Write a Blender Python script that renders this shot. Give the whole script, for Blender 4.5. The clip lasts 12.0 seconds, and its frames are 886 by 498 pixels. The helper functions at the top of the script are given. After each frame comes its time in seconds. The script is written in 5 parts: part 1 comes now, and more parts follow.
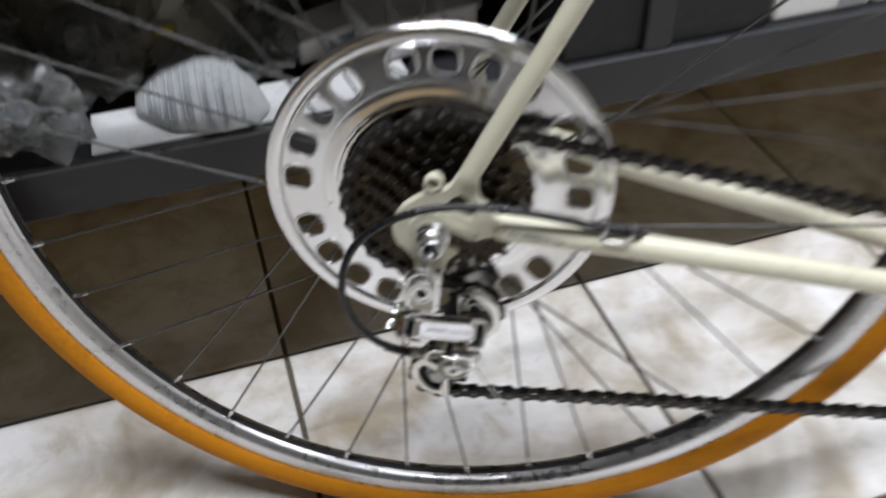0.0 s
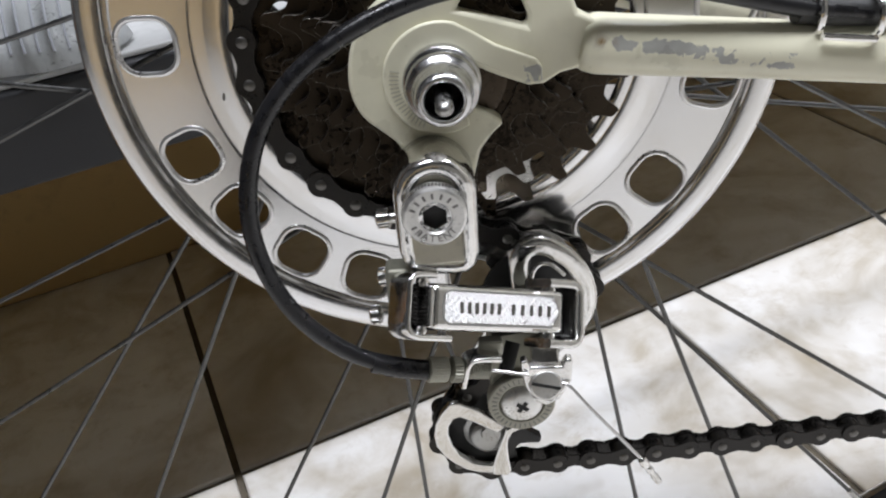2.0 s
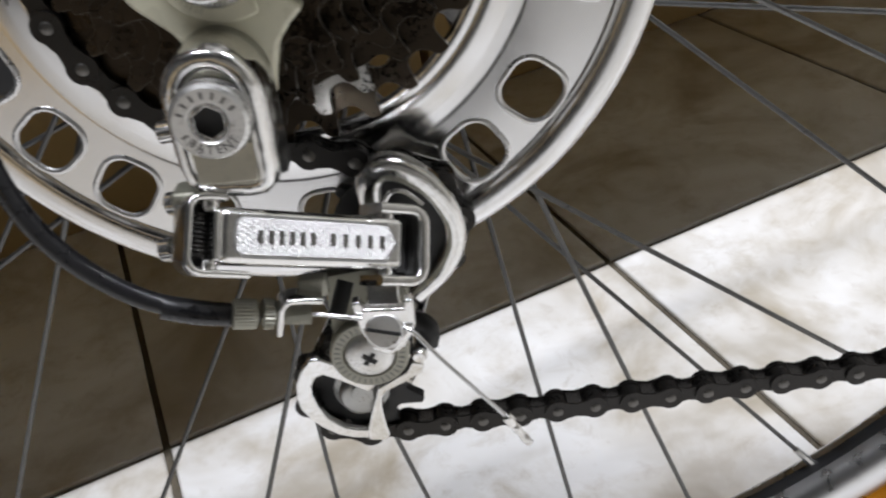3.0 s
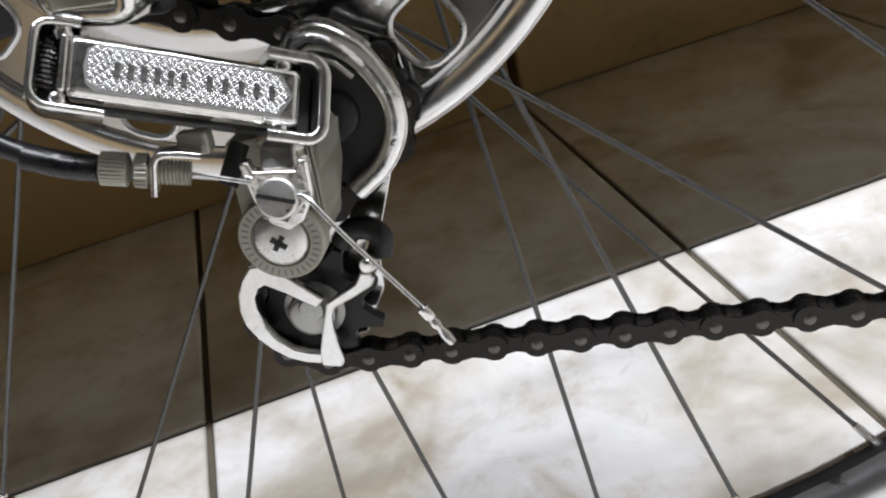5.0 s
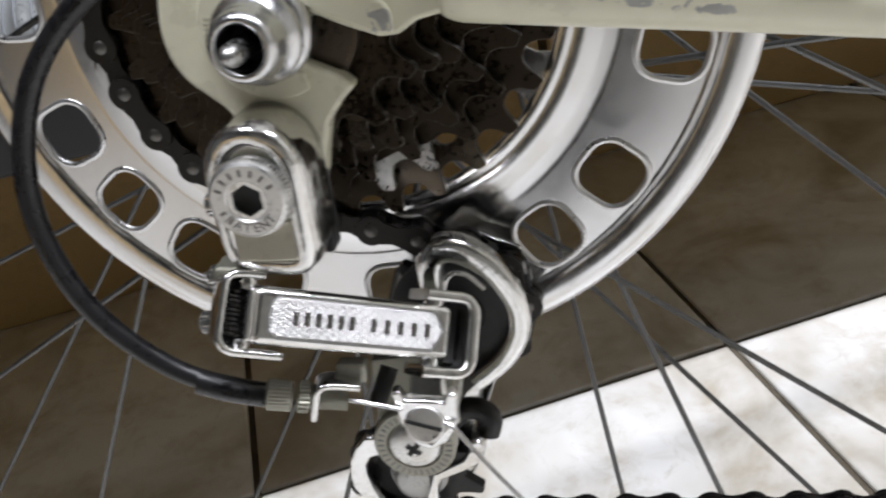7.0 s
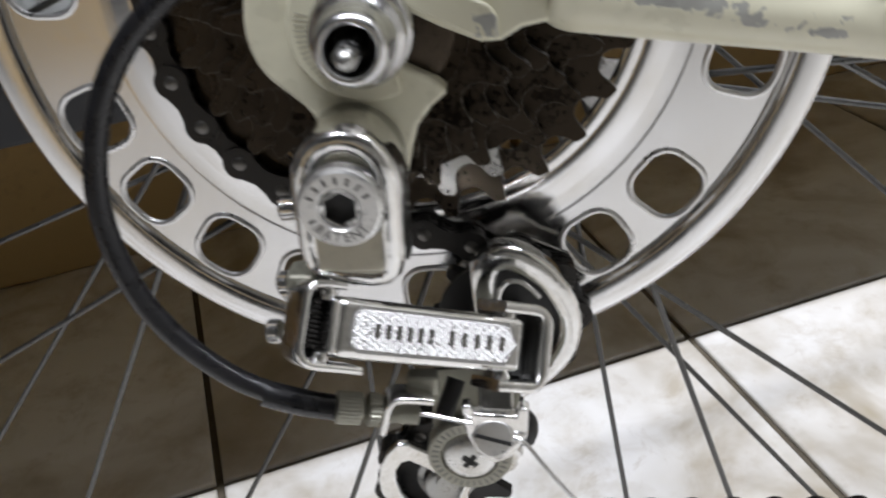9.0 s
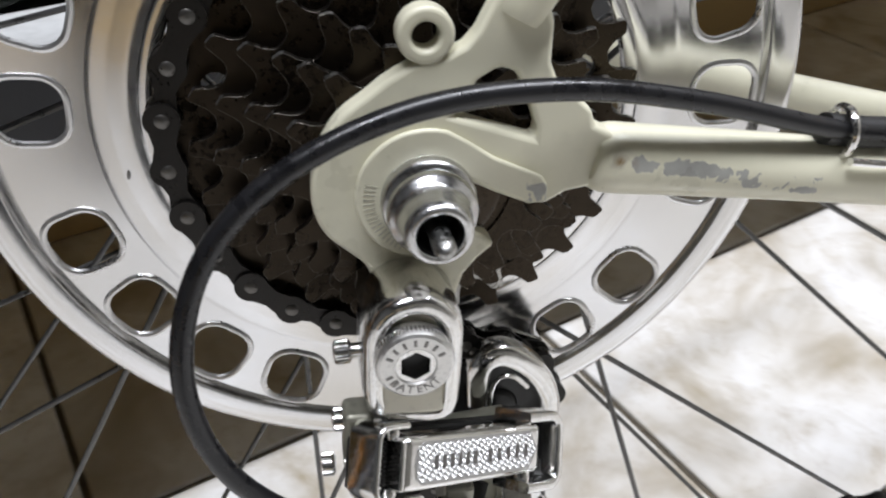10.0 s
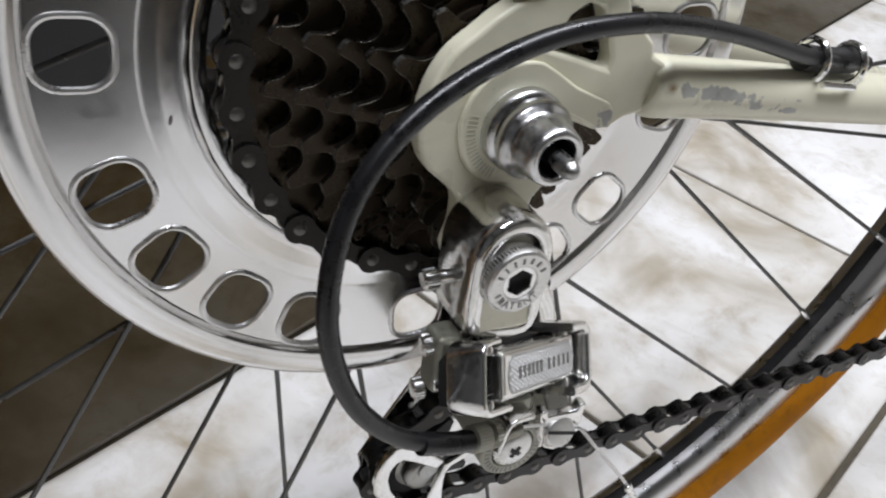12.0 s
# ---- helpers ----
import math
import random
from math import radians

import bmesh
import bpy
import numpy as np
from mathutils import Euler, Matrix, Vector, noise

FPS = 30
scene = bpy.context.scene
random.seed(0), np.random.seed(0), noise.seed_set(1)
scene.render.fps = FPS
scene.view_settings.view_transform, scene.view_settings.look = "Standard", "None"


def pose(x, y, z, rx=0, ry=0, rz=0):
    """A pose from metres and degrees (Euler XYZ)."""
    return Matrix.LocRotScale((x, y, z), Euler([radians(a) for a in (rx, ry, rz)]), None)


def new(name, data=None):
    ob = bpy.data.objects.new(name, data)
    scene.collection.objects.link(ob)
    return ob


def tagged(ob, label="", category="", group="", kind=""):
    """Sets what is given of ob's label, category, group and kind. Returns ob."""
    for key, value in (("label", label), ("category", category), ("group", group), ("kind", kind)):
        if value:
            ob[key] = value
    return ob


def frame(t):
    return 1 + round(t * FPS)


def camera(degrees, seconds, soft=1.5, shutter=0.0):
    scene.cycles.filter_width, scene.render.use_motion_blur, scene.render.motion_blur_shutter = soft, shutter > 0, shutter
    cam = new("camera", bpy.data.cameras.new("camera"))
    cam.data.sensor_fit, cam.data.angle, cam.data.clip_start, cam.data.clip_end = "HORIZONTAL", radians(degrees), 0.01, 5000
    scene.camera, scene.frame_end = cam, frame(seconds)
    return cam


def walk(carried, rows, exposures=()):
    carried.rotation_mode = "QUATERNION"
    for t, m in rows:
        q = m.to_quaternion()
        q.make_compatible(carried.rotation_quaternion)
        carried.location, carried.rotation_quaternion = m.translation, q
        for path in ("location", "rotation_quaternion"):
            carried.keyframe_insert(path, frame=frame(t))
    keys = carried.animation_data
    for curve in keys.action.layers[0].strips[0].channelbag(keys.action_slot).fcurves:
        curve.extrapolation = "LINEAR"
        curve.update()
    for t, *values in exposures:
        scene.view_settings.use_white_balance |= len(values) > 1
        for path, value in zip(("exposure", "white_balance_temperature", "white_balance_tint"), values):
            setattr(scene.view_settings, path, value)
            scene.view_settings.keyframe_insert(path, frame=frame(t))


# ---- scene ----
cam = camera(54.72, 12.0, soft=2.1, shutter=0.5)
# seconds, place in metres, turn in degrees
PATH = [
    (0.0, 0.0438, -0.4480, 0.6663, 48.42, 1.40, 4.43),
    (0.2, -0.0021, -0.4029, 0.5750, 50.29, 2.66, 2.41),
    (0.5, -0.0157, -0.3472, 0.4740, 55.95, 3.95, 1.18),
    (1.0, 0.0023, -0.2941, 0.4374, 56.44, 5.79, 0.68),
    (1.5, 0.0075, -0.2810, 0.4271, 56.75, 6.87, -0.78),
    (2.0, 0.0069, -0.2809, 0.4289, 56.39, 7.65, -1.66),
    (2.5, 0.0184, -0.2746, 0.4092, 55.81, 8.45, -1.94),
    (3.0, 0.0499, -0.2553, 0.3889, 54.55, 9.18, -1.93),
    (3.5, 0.0586, -0.2525, 0.3847, 53.84, 10.32, -0.99),
    (3.7, 0.0641, -0.2571, 0.3791, 55.07, 11.94, 0.15),
    (5.3, 0.0909, -0.2471, 0.3281, 59.43, 12.81, 6.60),
    (5.5, 0.0908, -0.2452, 0.3432, 60.03, 12.91, 6.46),
    (6.0, 0.0922, -0.2418, 0.3674, 59.99, 11.99, 7.26),
    (6.5, 0.0934, -0.2378, 0.3738, 60.32, 11.64, 7.93),
    (7.0, 0.0690, -0.2395, 0.3864, 59.67, 10.83, 7.99),
    (7.2, 0.0631, -0.2407, 0.3877, 59.39, 10.81, 7.81),
    (8.8, 0.0430, -0.2340, 0.3890, 58.46, 7.20, 5.08),
    (9.0, 0.0342, -0.2346, 0.3949, 57.61, 6.68, 4.16),
    (9.5, 0.0038, -0.2399, 0.4251, 56.02, 5.44, 1.56),
    (9.7, 0.0007, -0.2333, 0.4335, 55.10, 4.01, -2.42),
    (10.0, -0.0182, -0.2236, 0.4411, 53.74, 0.62, -9.07),
    (10.3, -0.0563, -0.2203, 0.4497, 53.52, -2.21, -15.91),
    (10.5, -0.0901, -0.2088, 0.4547, 53.18, -4.18, -19.84),
    (10.8, -0.1014, -0.2080, 0.4400, 52.33, -5.93, -22.42),
    (11.0, -0.0957, -0.2109, 0.4398, 52.55, -5.99, -22.82),
    (11.5, -0.0985, -0.2130, 0.4416, 51.71, -6.20, -23.87),
    (12.0, -0.0925, -0.2158, 0.4398, 51.56, -5.93, -24.47),
]
walk(cam, [(t, pose(x, y, z, rx, ry, rz)) for t, x, y, z, rx, ry, rz in PATH], [(0.0, -0.2), (0.7, 0.0), (3.7, 0.0), (5.3, 0.15), (7.2, 0.12), (8.8, 0.0), (10.0, 0.0), (10.8, -0.28), (12.0, -0.28)])

# ---- light ----
AISLE = radians(22.185)  # the shelf and the tile rows stand at this angle to the bicycle
CU, SU = math.cos(AISLE), math.sin(AISLE)


def aisle(u, v, z=0.0):
    """World place from metres along the shelf, across it, and up."""
    return Vector((u * CU - v * SU, u * SU + v * CU, z))


AISLE_TURN = Matrix.Rotation(AISLE, 4, "Z")
world = bpy.data.worlds.new("room")
world.use_nodes = True
world.node_tree.nodes["Background"].inputs[0].default_value = (0.9, 0.95, 1.0, 1)
world.node_tree.nodes["Background"].inputs[1].default_value = 0.02
scene.world = world


def strip_light(u, v, z, length, width, watts):
    lamp = bpy.data.lights.new("tube_light", "AREA")
    lamp.shape, lamp.size, lamp.size_y, lamp.energy = "RECTANGLE", length, width, watts
    lamp.color = (0.94, 0.965, 1.045)
    ob = new("tube_light", lamp)
    ob.matrix_world = Matrix.Translation(aisle(u, v, z)) @ AISLE_TURN
    return ob


LAMP_U, LAMP_V = 0.50, -0.275
strip_light(LAMP_U, LAMP_V, 2.55, 2.9, 0.08, 118)


# ---- materials ----
def material(name, base, rough=0.5, metal=0.0, coat=0.0):
    mat = bpy.data.materials.new(name)
    mat.use_nodes = True
    n = mat.node_tree.nodes
    b = n["Principled BSDF"]
    b.inputs["Base Color"].default_value = (*base, 1)
    b.inputs["Roughness"].default_value = rough
    b.inputs["Metallic"].default_value = metal
    b.inputs["Coat Weight"].default_value = coat
    return mat


def node(mat, kind, **values):
    n = mat.node_tree.nodes.new(kind)
    for k, v in values.items():
        if k in n.inputs:
            n.inputs[k].default_value = v
    return n


def join(mat, a, out, b, into):
    mat.node_tree.links.new(a.outputs[out], b.inputs[into])


def shader(mat):
    return mat.node_tree.nodes["Principled BSDF"]


def noise_tex(mat, scale, detail=4.0, rough=0.55, coords="Object", distort=0.0):
    tc = mat.node_tree.nodes.get("Texture Coordinate") or mat.node_tree.nodes.new("ShaderNodeTexCoord")
    n = node(mat, "ShaderNodeTexNoise", Scale=scale, Detail=detail, Roughness=rough, Distortion=distort)
    join(mat, tc, coords, n, "Vector")
    return n


def ramp(mat, source, out, stops):
    r = mat.node_tree.nodes.new("ShaderNodeValToRGB")
    while len(r.color_ramp.elements) < len(stops):
        r.color_ramp.elements.new(0.5)
    for e, (at, c) in zip(r.color_ramp.elements, stops):
        e.position, e.color = at, (*c, 1)
    join(mat, source, out, r, 0)
    return r


def grey(v):
    return (v, v, v)


def bump(mat, source, out, strength, distance=0.0005):
    b = node(mat, "ShaderNodeBump", Strength=strength, Distance=distance)
    join(mat, source, out, b, "Height")
    join(mat, b, "Normal", shader(mat), "Normal")
    return b


def worn(name, base, rough, metal, scale, spread=0.1, coat=0.0, bumps=0.0, tint=0.12):
    """A surface whose gloss and colour vary at two scales."""
    mat = material(name, base, rough, metal, coat)
    big, small = noise_tex(mat, scale), noise_tex(mat, scale * 9, 3.0)
    mix = node(mat, "ShaderNodeMath")
    mix.operation = "ADD"
    join(mat, big, "Fac", mix, 0)
    join(mat, small, "Fac", mix, 1)
    r = ramp(mat, mix, 0, [(0.75, grey(max(rough - spread, 0.02))), (1.25, grey(min(rough + spread, 1)))])
    join(mat, r, 0, shader(mat), "Roughness")
    lo = tuple(c * (1 - tint) for c in base)
    hi = tuple(min(c * (1 + tint), 1) for c in base)
    c = ramp(mat, mix, 0, [(0.7, lo), (1.3, hi)])
    join(mat, c, 0, shader(mat), "Base Color")
    if bumps:
        bump(mat, small, "Fac", bumps, 0.0003)
    return mat


CHROME = worn("chrome", (0.70, 0.695, 0.68), 0.13, 1.0, 120, 0.05, tint=0.10)
waves = noise_tex(CHROME, 260, 2.0)
bump(CHROME, waves, "Fac", 0.22, 0.0008)
ALLOY = worn("spun_aluminium", (0.73, 0.725, 0.72), 0.15, 1.0, 25, 0.025, tint=0.015)
LIP = worn("dulled_aluminium_lip", (0.62, 0.615, 0.61), 0.3, 1.0, 60, 0.06, tint=0.06)
RIM = worn("rim_aluminium", (0.56, 0.56, 0.565), 0.26, 1.0, 12, 0.06, bumps=0.03, tint=0.12)
RIMBED = worn("dark_rim_bed", (0.012, 0.012, 0.013), 0.5, 0.2, 40, 0.1, tint=0.25)
NICKEL = worn("brushed_nickel", (0.56, 0.56, 0.56), 0.2, 1.0, 90, 0.07, tint=0.12)
STEEL = worn("plain_steel", (0.36, 0.36, 0.35), 0.32, 1.0, 80, 0.1)
ZINC = worn("zinc_plate", (0.34, 0.335, 0.285), 0.42, 0.6, 90, 0.1, bumps=0.15)
SPOKE = worn("spoke_steel", (0.12, 0.12, 0.118), 0.36, 1.0, 60, 0.1)
COG = worn("oxidised_sprocket_steel", (0.030, 0.023, 0.016), 0.26, 0.9, 70, 0.1, bumps=0.1, tint=0.3)
CHAIN = worn("chain_steel", (0.022, 0.0205, 0.019), 0.28, 0.8, 120, 0.1, bumps=0.1, tint=0.3)
PIN = worn("chain_pin_steel", (0.12, 0.115, 0.108), 0.3, 1.0, 120, 0.1)
RUBBER = worn("black_cable_sheath", (0.006, 0.006, 0.007), 0.26, 0.0, 40, 0.08, tint=0.2)
# black plastic, also the painted shade in gaps and recesses
BLACK = worn("black_plastic_and_shade", (0.007, 0.007, 0.007), 0.45, 0.0, 60, 0.1, tint=0.2)
TREAD = worn("black_tread", (0.02, 0.019, 0.018), 0.7, 0.0, 60, 0.1, bumps=0.3, tint=0.3)
GUM = worn("gum_sidewall", (0.44, 0.165, 0.004), 0.7, 0.0, 25, 0.1, bumps=0.2, tint=0.14)
shader(GUM).inputs["Specular IOR Level"].default_value = 0.25
GREEN = worn("galvanised_steel", (0.21, 0.205, 0.165), 0.38, 0.45, 80, 0.1, bumps=0.1)

# spun aluminium keeps fine turning marks
tc = ALLOY.node_tree.nodes["Texture Coordinate"]
sep = node(ALLOY, "ShaderNodeSeparateXYZ")
join(ALLOY, tc, "Object", sep, 0)
comb = node(ALLOY, "ShaderNodeCombineXYZ")
join(ALLOY, sep, "X", comb, 0)
join(ALLOY, sep, "Z", comb, 1)
length = node(ALLOY, "ShaderNodeVectorMath")
length.operation = "LENGTH"
join(ALLOY, comb, 0, length, 0)
turning = node(ALLOY, "ShaderNodeTexNoise", Scale=2600.0, Detail=2.0)
turning.noise_dimensions = "1D"
join(ALLOY, length, "Value", turning, "W")
bump(ALLOY, turning, "Fac", 0.035, 0.0001)


def cream_paint():
    """Old cream enamel with grey chips and rust where the stay has rubbed."""
    mat = worn("cream_enamel", (0.63, 0.61, 0.472), 0.3, 0.0, 14, 0.06, coat=0.25, tint=0.05)
    tc = mat.node_tree.nodes["Texture Coordinate"]
    sep = node(mat, "ShaderNodeSeparateXYZ")
    join(mat, tc, "Object", sep, 0)
    patch = noise_tex(mat, 170, 5.0, 0.6, distort=0.5)
    soil = noise_tex(mat, 55, 5.0, 0.6)

    def band(out, lo, hi, soft):
        up = node(mat, "ShaderNodeMapRange", **{"From Min": lo, "From Max": lo + soft})
        dn = node(mat, "ShaderNodeMapRange", **{"From Min": hi, "From Max": hi - soft})
        join(mat, sep, out, up, 0)
        join(mat, sep, out, dn, 0)
        m = node(mat, "ShaderNodeMath")
        m.operation = "MULTIPLY"
        join(mat, up, 0, m, 0)
        join(mat, dn, 0, m, 1)
        return m

    def times(a, b):
        m = node(mat, "ShaderNodeMath")
        m.operation = "MULTIPLY"
        join(mat, a, 0, m, 0)
        join(mat, b, 0, m, 1)
        return m

    # height above the stay's own falling line
    slope = node(mat, "ShaderNodeMath")
    slope.operation = "MULTIPLY_ADD"
    slope.inputs[1].default_value, slope.inputs[2].default_value = 0.15, 0.0
    join(mat, sep, "X", slope, 0)
    rel = node(mat, "ShaderNodeMath")
    rel.operation = "ADD"
    join(mat, sep, "Z", rel, 0)
    join(mat, slope, 0, rel, 1)

    def band_on(source, lo, hi, soft):
        up = node(mat, "ShaderNodeMapRange", **{"From Min": lo, "From Max": lo + soft})
        dn = node(mat, "ShaderNodeMapRange", **{"From Min": hi, "From Max": hi - soft})
        join(mat, source, 0, up, 0)
        join(mat, source, 0, dn, 0)
        return times(up, dn)

    front = band("Y", -0.090, -0.0695, 0.001)
    long_patch = times(band("X", 0.0385, 0.069, 0.005), band_on(rel, 0.0092, 0.0170, 0.0032))
    tail = times(band("X", 0.062, 0.096, 0.004), band_on(rel, 0.0065, 0.0160, 0.003))
    less = node(mat, "ShaderNodeMath")
    less.operation = "MULTIPLY"
    less.inputs[1].default_value = 0.86
    join(mat, tail, 0, less, 0)
    jaw = times(band("X", 0.0185, 0.029, 0.003), band("Z", -0.005, 0.0045, 0.003))
    where = node(mat, "ShaderNodeMath")
    where.operation = "MAXIMUM"
    join(mat, long_patch, 0, where, 0)
    join(mat, less, 0, where, 1)
    where2 = node(mat, "ShaderNodeMath")
    where2.operation = "MAXIMUM"
    join(mat, where, 0, where2, 0)
    join(mat, jaw, 0, where2, 1)
    where3 = times(where2, front)
    push = node(mat, "ShaderNodeMath")
    push.operation = "MULTIPLY_ADD"
    push.inputs[1].default_value, push.inputs[2].default_value = 0.42, -0.32
    join(mat, where3, 0, push, 0)
    total = node(mat, "ShaderNodeMath")
    total.operation = "ADD"
    join(mat, push, 0, total, 0)
    join(mat, patch, "Fac", total, 1)
    mask = node(mat, "ShaderNodeMapRange", **{"From Min": 0.525, "From Max": 0.545})
    join(mat, total, 0, mask, 0)
    chip = ramp(mat, soil, "Fac", [(0.35, (0.27, 0.27, 0.25)), (0.62, (0.40, 0.40, 0.37))])
    old = shader(mat).inputs["Base Color"].links[0].from_node
    # rust at the end of the long chip
    rust_noise = node(mat, "ShaderNodeMapRange", **{"From Min": 0.42, "From Max": 0.6})
    join(mat, patch, "Fac", rust_noise, 0)
    rust = times(times(band("X", 0.0365, 0.045, 0.004), band_on(rel, 0.0105, 0.0165, 0.0028)), rust_noise)
    rust2 = times(rust, front)
    mix0 = node(mat, "ShaderNodeMix")
    mix0.data_type = "RGBA"
    mat.node_tree.links.new(rust2.outputs[0], mix0.inputs[0])
    mat.node_tree.links.new(chip.outputs[0], mix0.inputs[6])
    mix0.inputs[7].default_value = (0.20, 0.115, 0.03, 1)
    both = node(mat, "ShaderNodeMath")
    both.operation = "MAXIMUM"
    join(mat, mask, 0, both, 0)
    join(mat, rust2, 0, both, 1)
    mix = node(mat, "ShaderNodeMix")
    mix.data_type = "RGBA"
    mat.node_tree.links.new(both.outputs[0], mix.inputs[0])
    mat.node_tree.links.new(old.outputs[0], mix.inputs[6])
    mat.node_tree.links.new(mix0.outputs[2], mix.inputs[7])
    mat.node_tree.links.new(mix.outputs[2], shader(mat).inputs["Base Color"])
    inv = node(mat, "ShaderNodeMath")
    inv.operation = "SUBTRACT"
    inv.inputs[0].default_value = 1.0
    join(mat, mask, 0, inv, 1)
    bump(mat, inv, 0, 0.35, 0.0003)
    return mat


CREAM = cream_paint()


KNURL = worn("knurled_chrome", (0.46, 0.46, 0.455), 0.38, 1.0, 30, 0.03, tint=0.04)
TOOTH = worn("worn_tooth_steel", (0.075, 0.068, 0.058), 0.26, 1.0, 90, 0.08, tint=0.3)
BARE = worn("bare_tooth_steel", (0.40, 0.395, 0.375), 0.28, 1.0, 90, 0.08, tint=0.3)
MARK = worn("dulled_mark", (0.19, 0.185, 0.18), 0.35, 1.0, 90, 0.08)


def marble_tile():
    """Glazed white tile printed with soft grey-brown clouds and veins."""
    mat = material("marbled_tile", (0.6, 0.6, 0.6), 0.22, 0.0, 0.0)
    tc = node(mat, "ShaderNodeTexCoord")
    tc.name = "Texture Coordinate"
    info = node(mat, "ShaderNodeObjectInfo")
    off = node(mat, "ShaderNodeVectorMath")
    off.operation = "MULTIPLY_ADD"
    join(mat, info, "Random", off, 0)
    off.inputs[1].default_value = (37.0, 19.0, 11.0)
    join(mat, tc, "Object", off, 2)

    def tex(scale, detail, rough, distort):
        n = node(mat, "ShaderNodeTexNoise", Scale=scale, Detail=detail, Roughness=rough, Distortion=distort)
        join(mat, off, 0, n, "Vector")
        return n

    clouds, vein, fine, blot = tex(6.5, 4, 0.55, 0.6), tex(13, 4, 0.6, 0.7), tex(60, 5, 0.65, 0.6), tex(22, 6, 0.68, 0.35)
    base = ramp(mat, clouds, "Fac", [(0.31, (0.38, 0.33, 0.25)), (0.45, (0.67, 0.645, 0.60)), (0.6, (0.83, 0.825, 0.815))])
    dark = ramp(mat, vein, "Fac", [(0.24, grey(0.85)), (0.36, grey(0.35)), (0.48, grey(0.0))])
    speck = ramp(mat, fine, "Fac", [(0.25, grey(0.5)), (0.42, grey(0.0))])
    m1 = node(mat, "ShaderNodeMix")
    m1.data_type = "RGBA"
    mat.node_tree.links.new(dark.outputs[0], m1.inputs[0])
    mat.node_tree.links.new(base.outputs[0], m1.inputs[6])
    m1.inputs[7].default_value = (0.35, 0.285, 0.18, 1)
    m2 = node(mat, "ShaderNodeMix")
    m2.data_type = "RGBA"
    mat.node_tree.links.new(speck.outputs[0], m2.inputs[0])
    mat.node_tree.links.new(m1.outputs[2], m2.inputs[6])
    m2.inputs[7].default_value = (0.50, 0.45, 0.39, 1)
    patches = ramp(mat, blot, "Fac", [(0.30, grey(0.6)), (0.42, grey(0.2)), (0.52, grey(0.0))])
    m3 = node(mat, "ShaderNodeMix")
    m3.data_type = "RGBA"
    mat.node_tree.links.new(patches.outputs[0], m3.inputs[0])
    mat.node_tree.links.new(m2.outputs[2], m3.inputs[6])
    m3.inputs[7].default_value = (0.42, 0.355, 0.255, 1)
    mat.node_tree.links.new(m3.outputs[2], shader(mat).inputs["Base Color"])
    r = ramp(mat, fine, "Fac", [(0.3, grey(0.3)), (0.7, grey(0.42))])
    join(mat, r, 0, shader(mat), "Roughness")
    bump(mat, clouds, "Fac", 0.12, 0.001)
    return mat


TILE = marble_tile()
GROUT = worn("dark_grout", (0.085, 0.072, 0.052), 0.9, 0.0, 90, 0.05, bumps=0.4, tint=0.3)
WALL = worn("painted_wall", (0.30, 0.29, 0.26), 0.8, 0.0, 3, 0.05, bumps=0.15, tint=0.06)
# end walls differ only to steer fill: pale one bounces, dark one absorbs
WALL_BOUNCE = worn("pale_bounce_wall", (0.52, 0.50, 0.455), 0.8, 0.0, 3, 0.05, bumps=0.15, tint=0.05)
WALL_ABSORB = worn("dark_absorbing_wall", (0.09, 0.09, 0.088), 0.8, 0.0, 3, 0.05, bumps=0.15, tint=0.06)
CEILING = worn("grey_ceiling", (0.13, 0.13, 0.13), 0.85, 0.0, 3, 0.05, tint=0.03)
CARD = worn("brown_cardboard", (0.29, 0.197, 0.083), 0.8, 0.0, 9, 0.06, bumps=0.15, tint=0.12)
KRAFT = worn("pale_kraft_board", (0.66, 0.50, 0.29), 0.8, 0.0, 9, 0.06, bumps=0.15, tint=0.10)
TAPE = worn("parcel_tape", (0.30, 0.19, 0.085), 0.3, 0.0, 30, 0.08, tint=0.1)
RACK = worn("dark_grey_enamel", (0.012, 0.0125, 0.0145), 0.45, 0.0, 14, 0.08, bumps=0.05, tint=0.14)
# tan of the added board that warms the light under the shelf
BOUNCE = worn("warm_bounce_board", (0.28, 0.215, 0.09), 0.8, 0.0, 5, 0.08, tint=0.12)
PAPER = worn("white_card", (0.76, 0.75, 0.73), 0.6, 0.0, 20, 0.05, tint=0.04)
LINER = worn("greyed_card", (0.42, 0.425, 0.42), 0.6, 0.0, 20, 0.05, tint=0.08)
RED = worn("red_print", (0.45, 0.05, 0.04), 0.5, 0.0, 20, 0.05)
YELLOW = worn("yellow_plastic", (0.55, 0.42, 0.04), 0.4, 0.0, 20, 0.05)
DARKBOX = worn("black_carton", (0.004, 0.004, 0.005), 0.6, 0.0, 12, 0.08, tint=0.2)
PRINT = worn("grey_print", (0.25, 0.26, 0.28), 0.6, 0.0, 20, 0.05)


def clear_film(name, tint, rough, weight):
    mat = worn(name, tint, rough, 0.0, 60, 0.05, bumps=0.5)
    shader(mat).inputs["Transmission Weight"].default_value = weight
    shader(mat).inputs["IOR"].default_value = 1.25
    return mat


FILM = clear_film("clear_plastic_film", (0.66, 0.67, 0.655), 0.14, 0.9)
MILKY = clear_film("milky_plastic", (0.44, 0.455, 0.455), 0.3, 0.45)


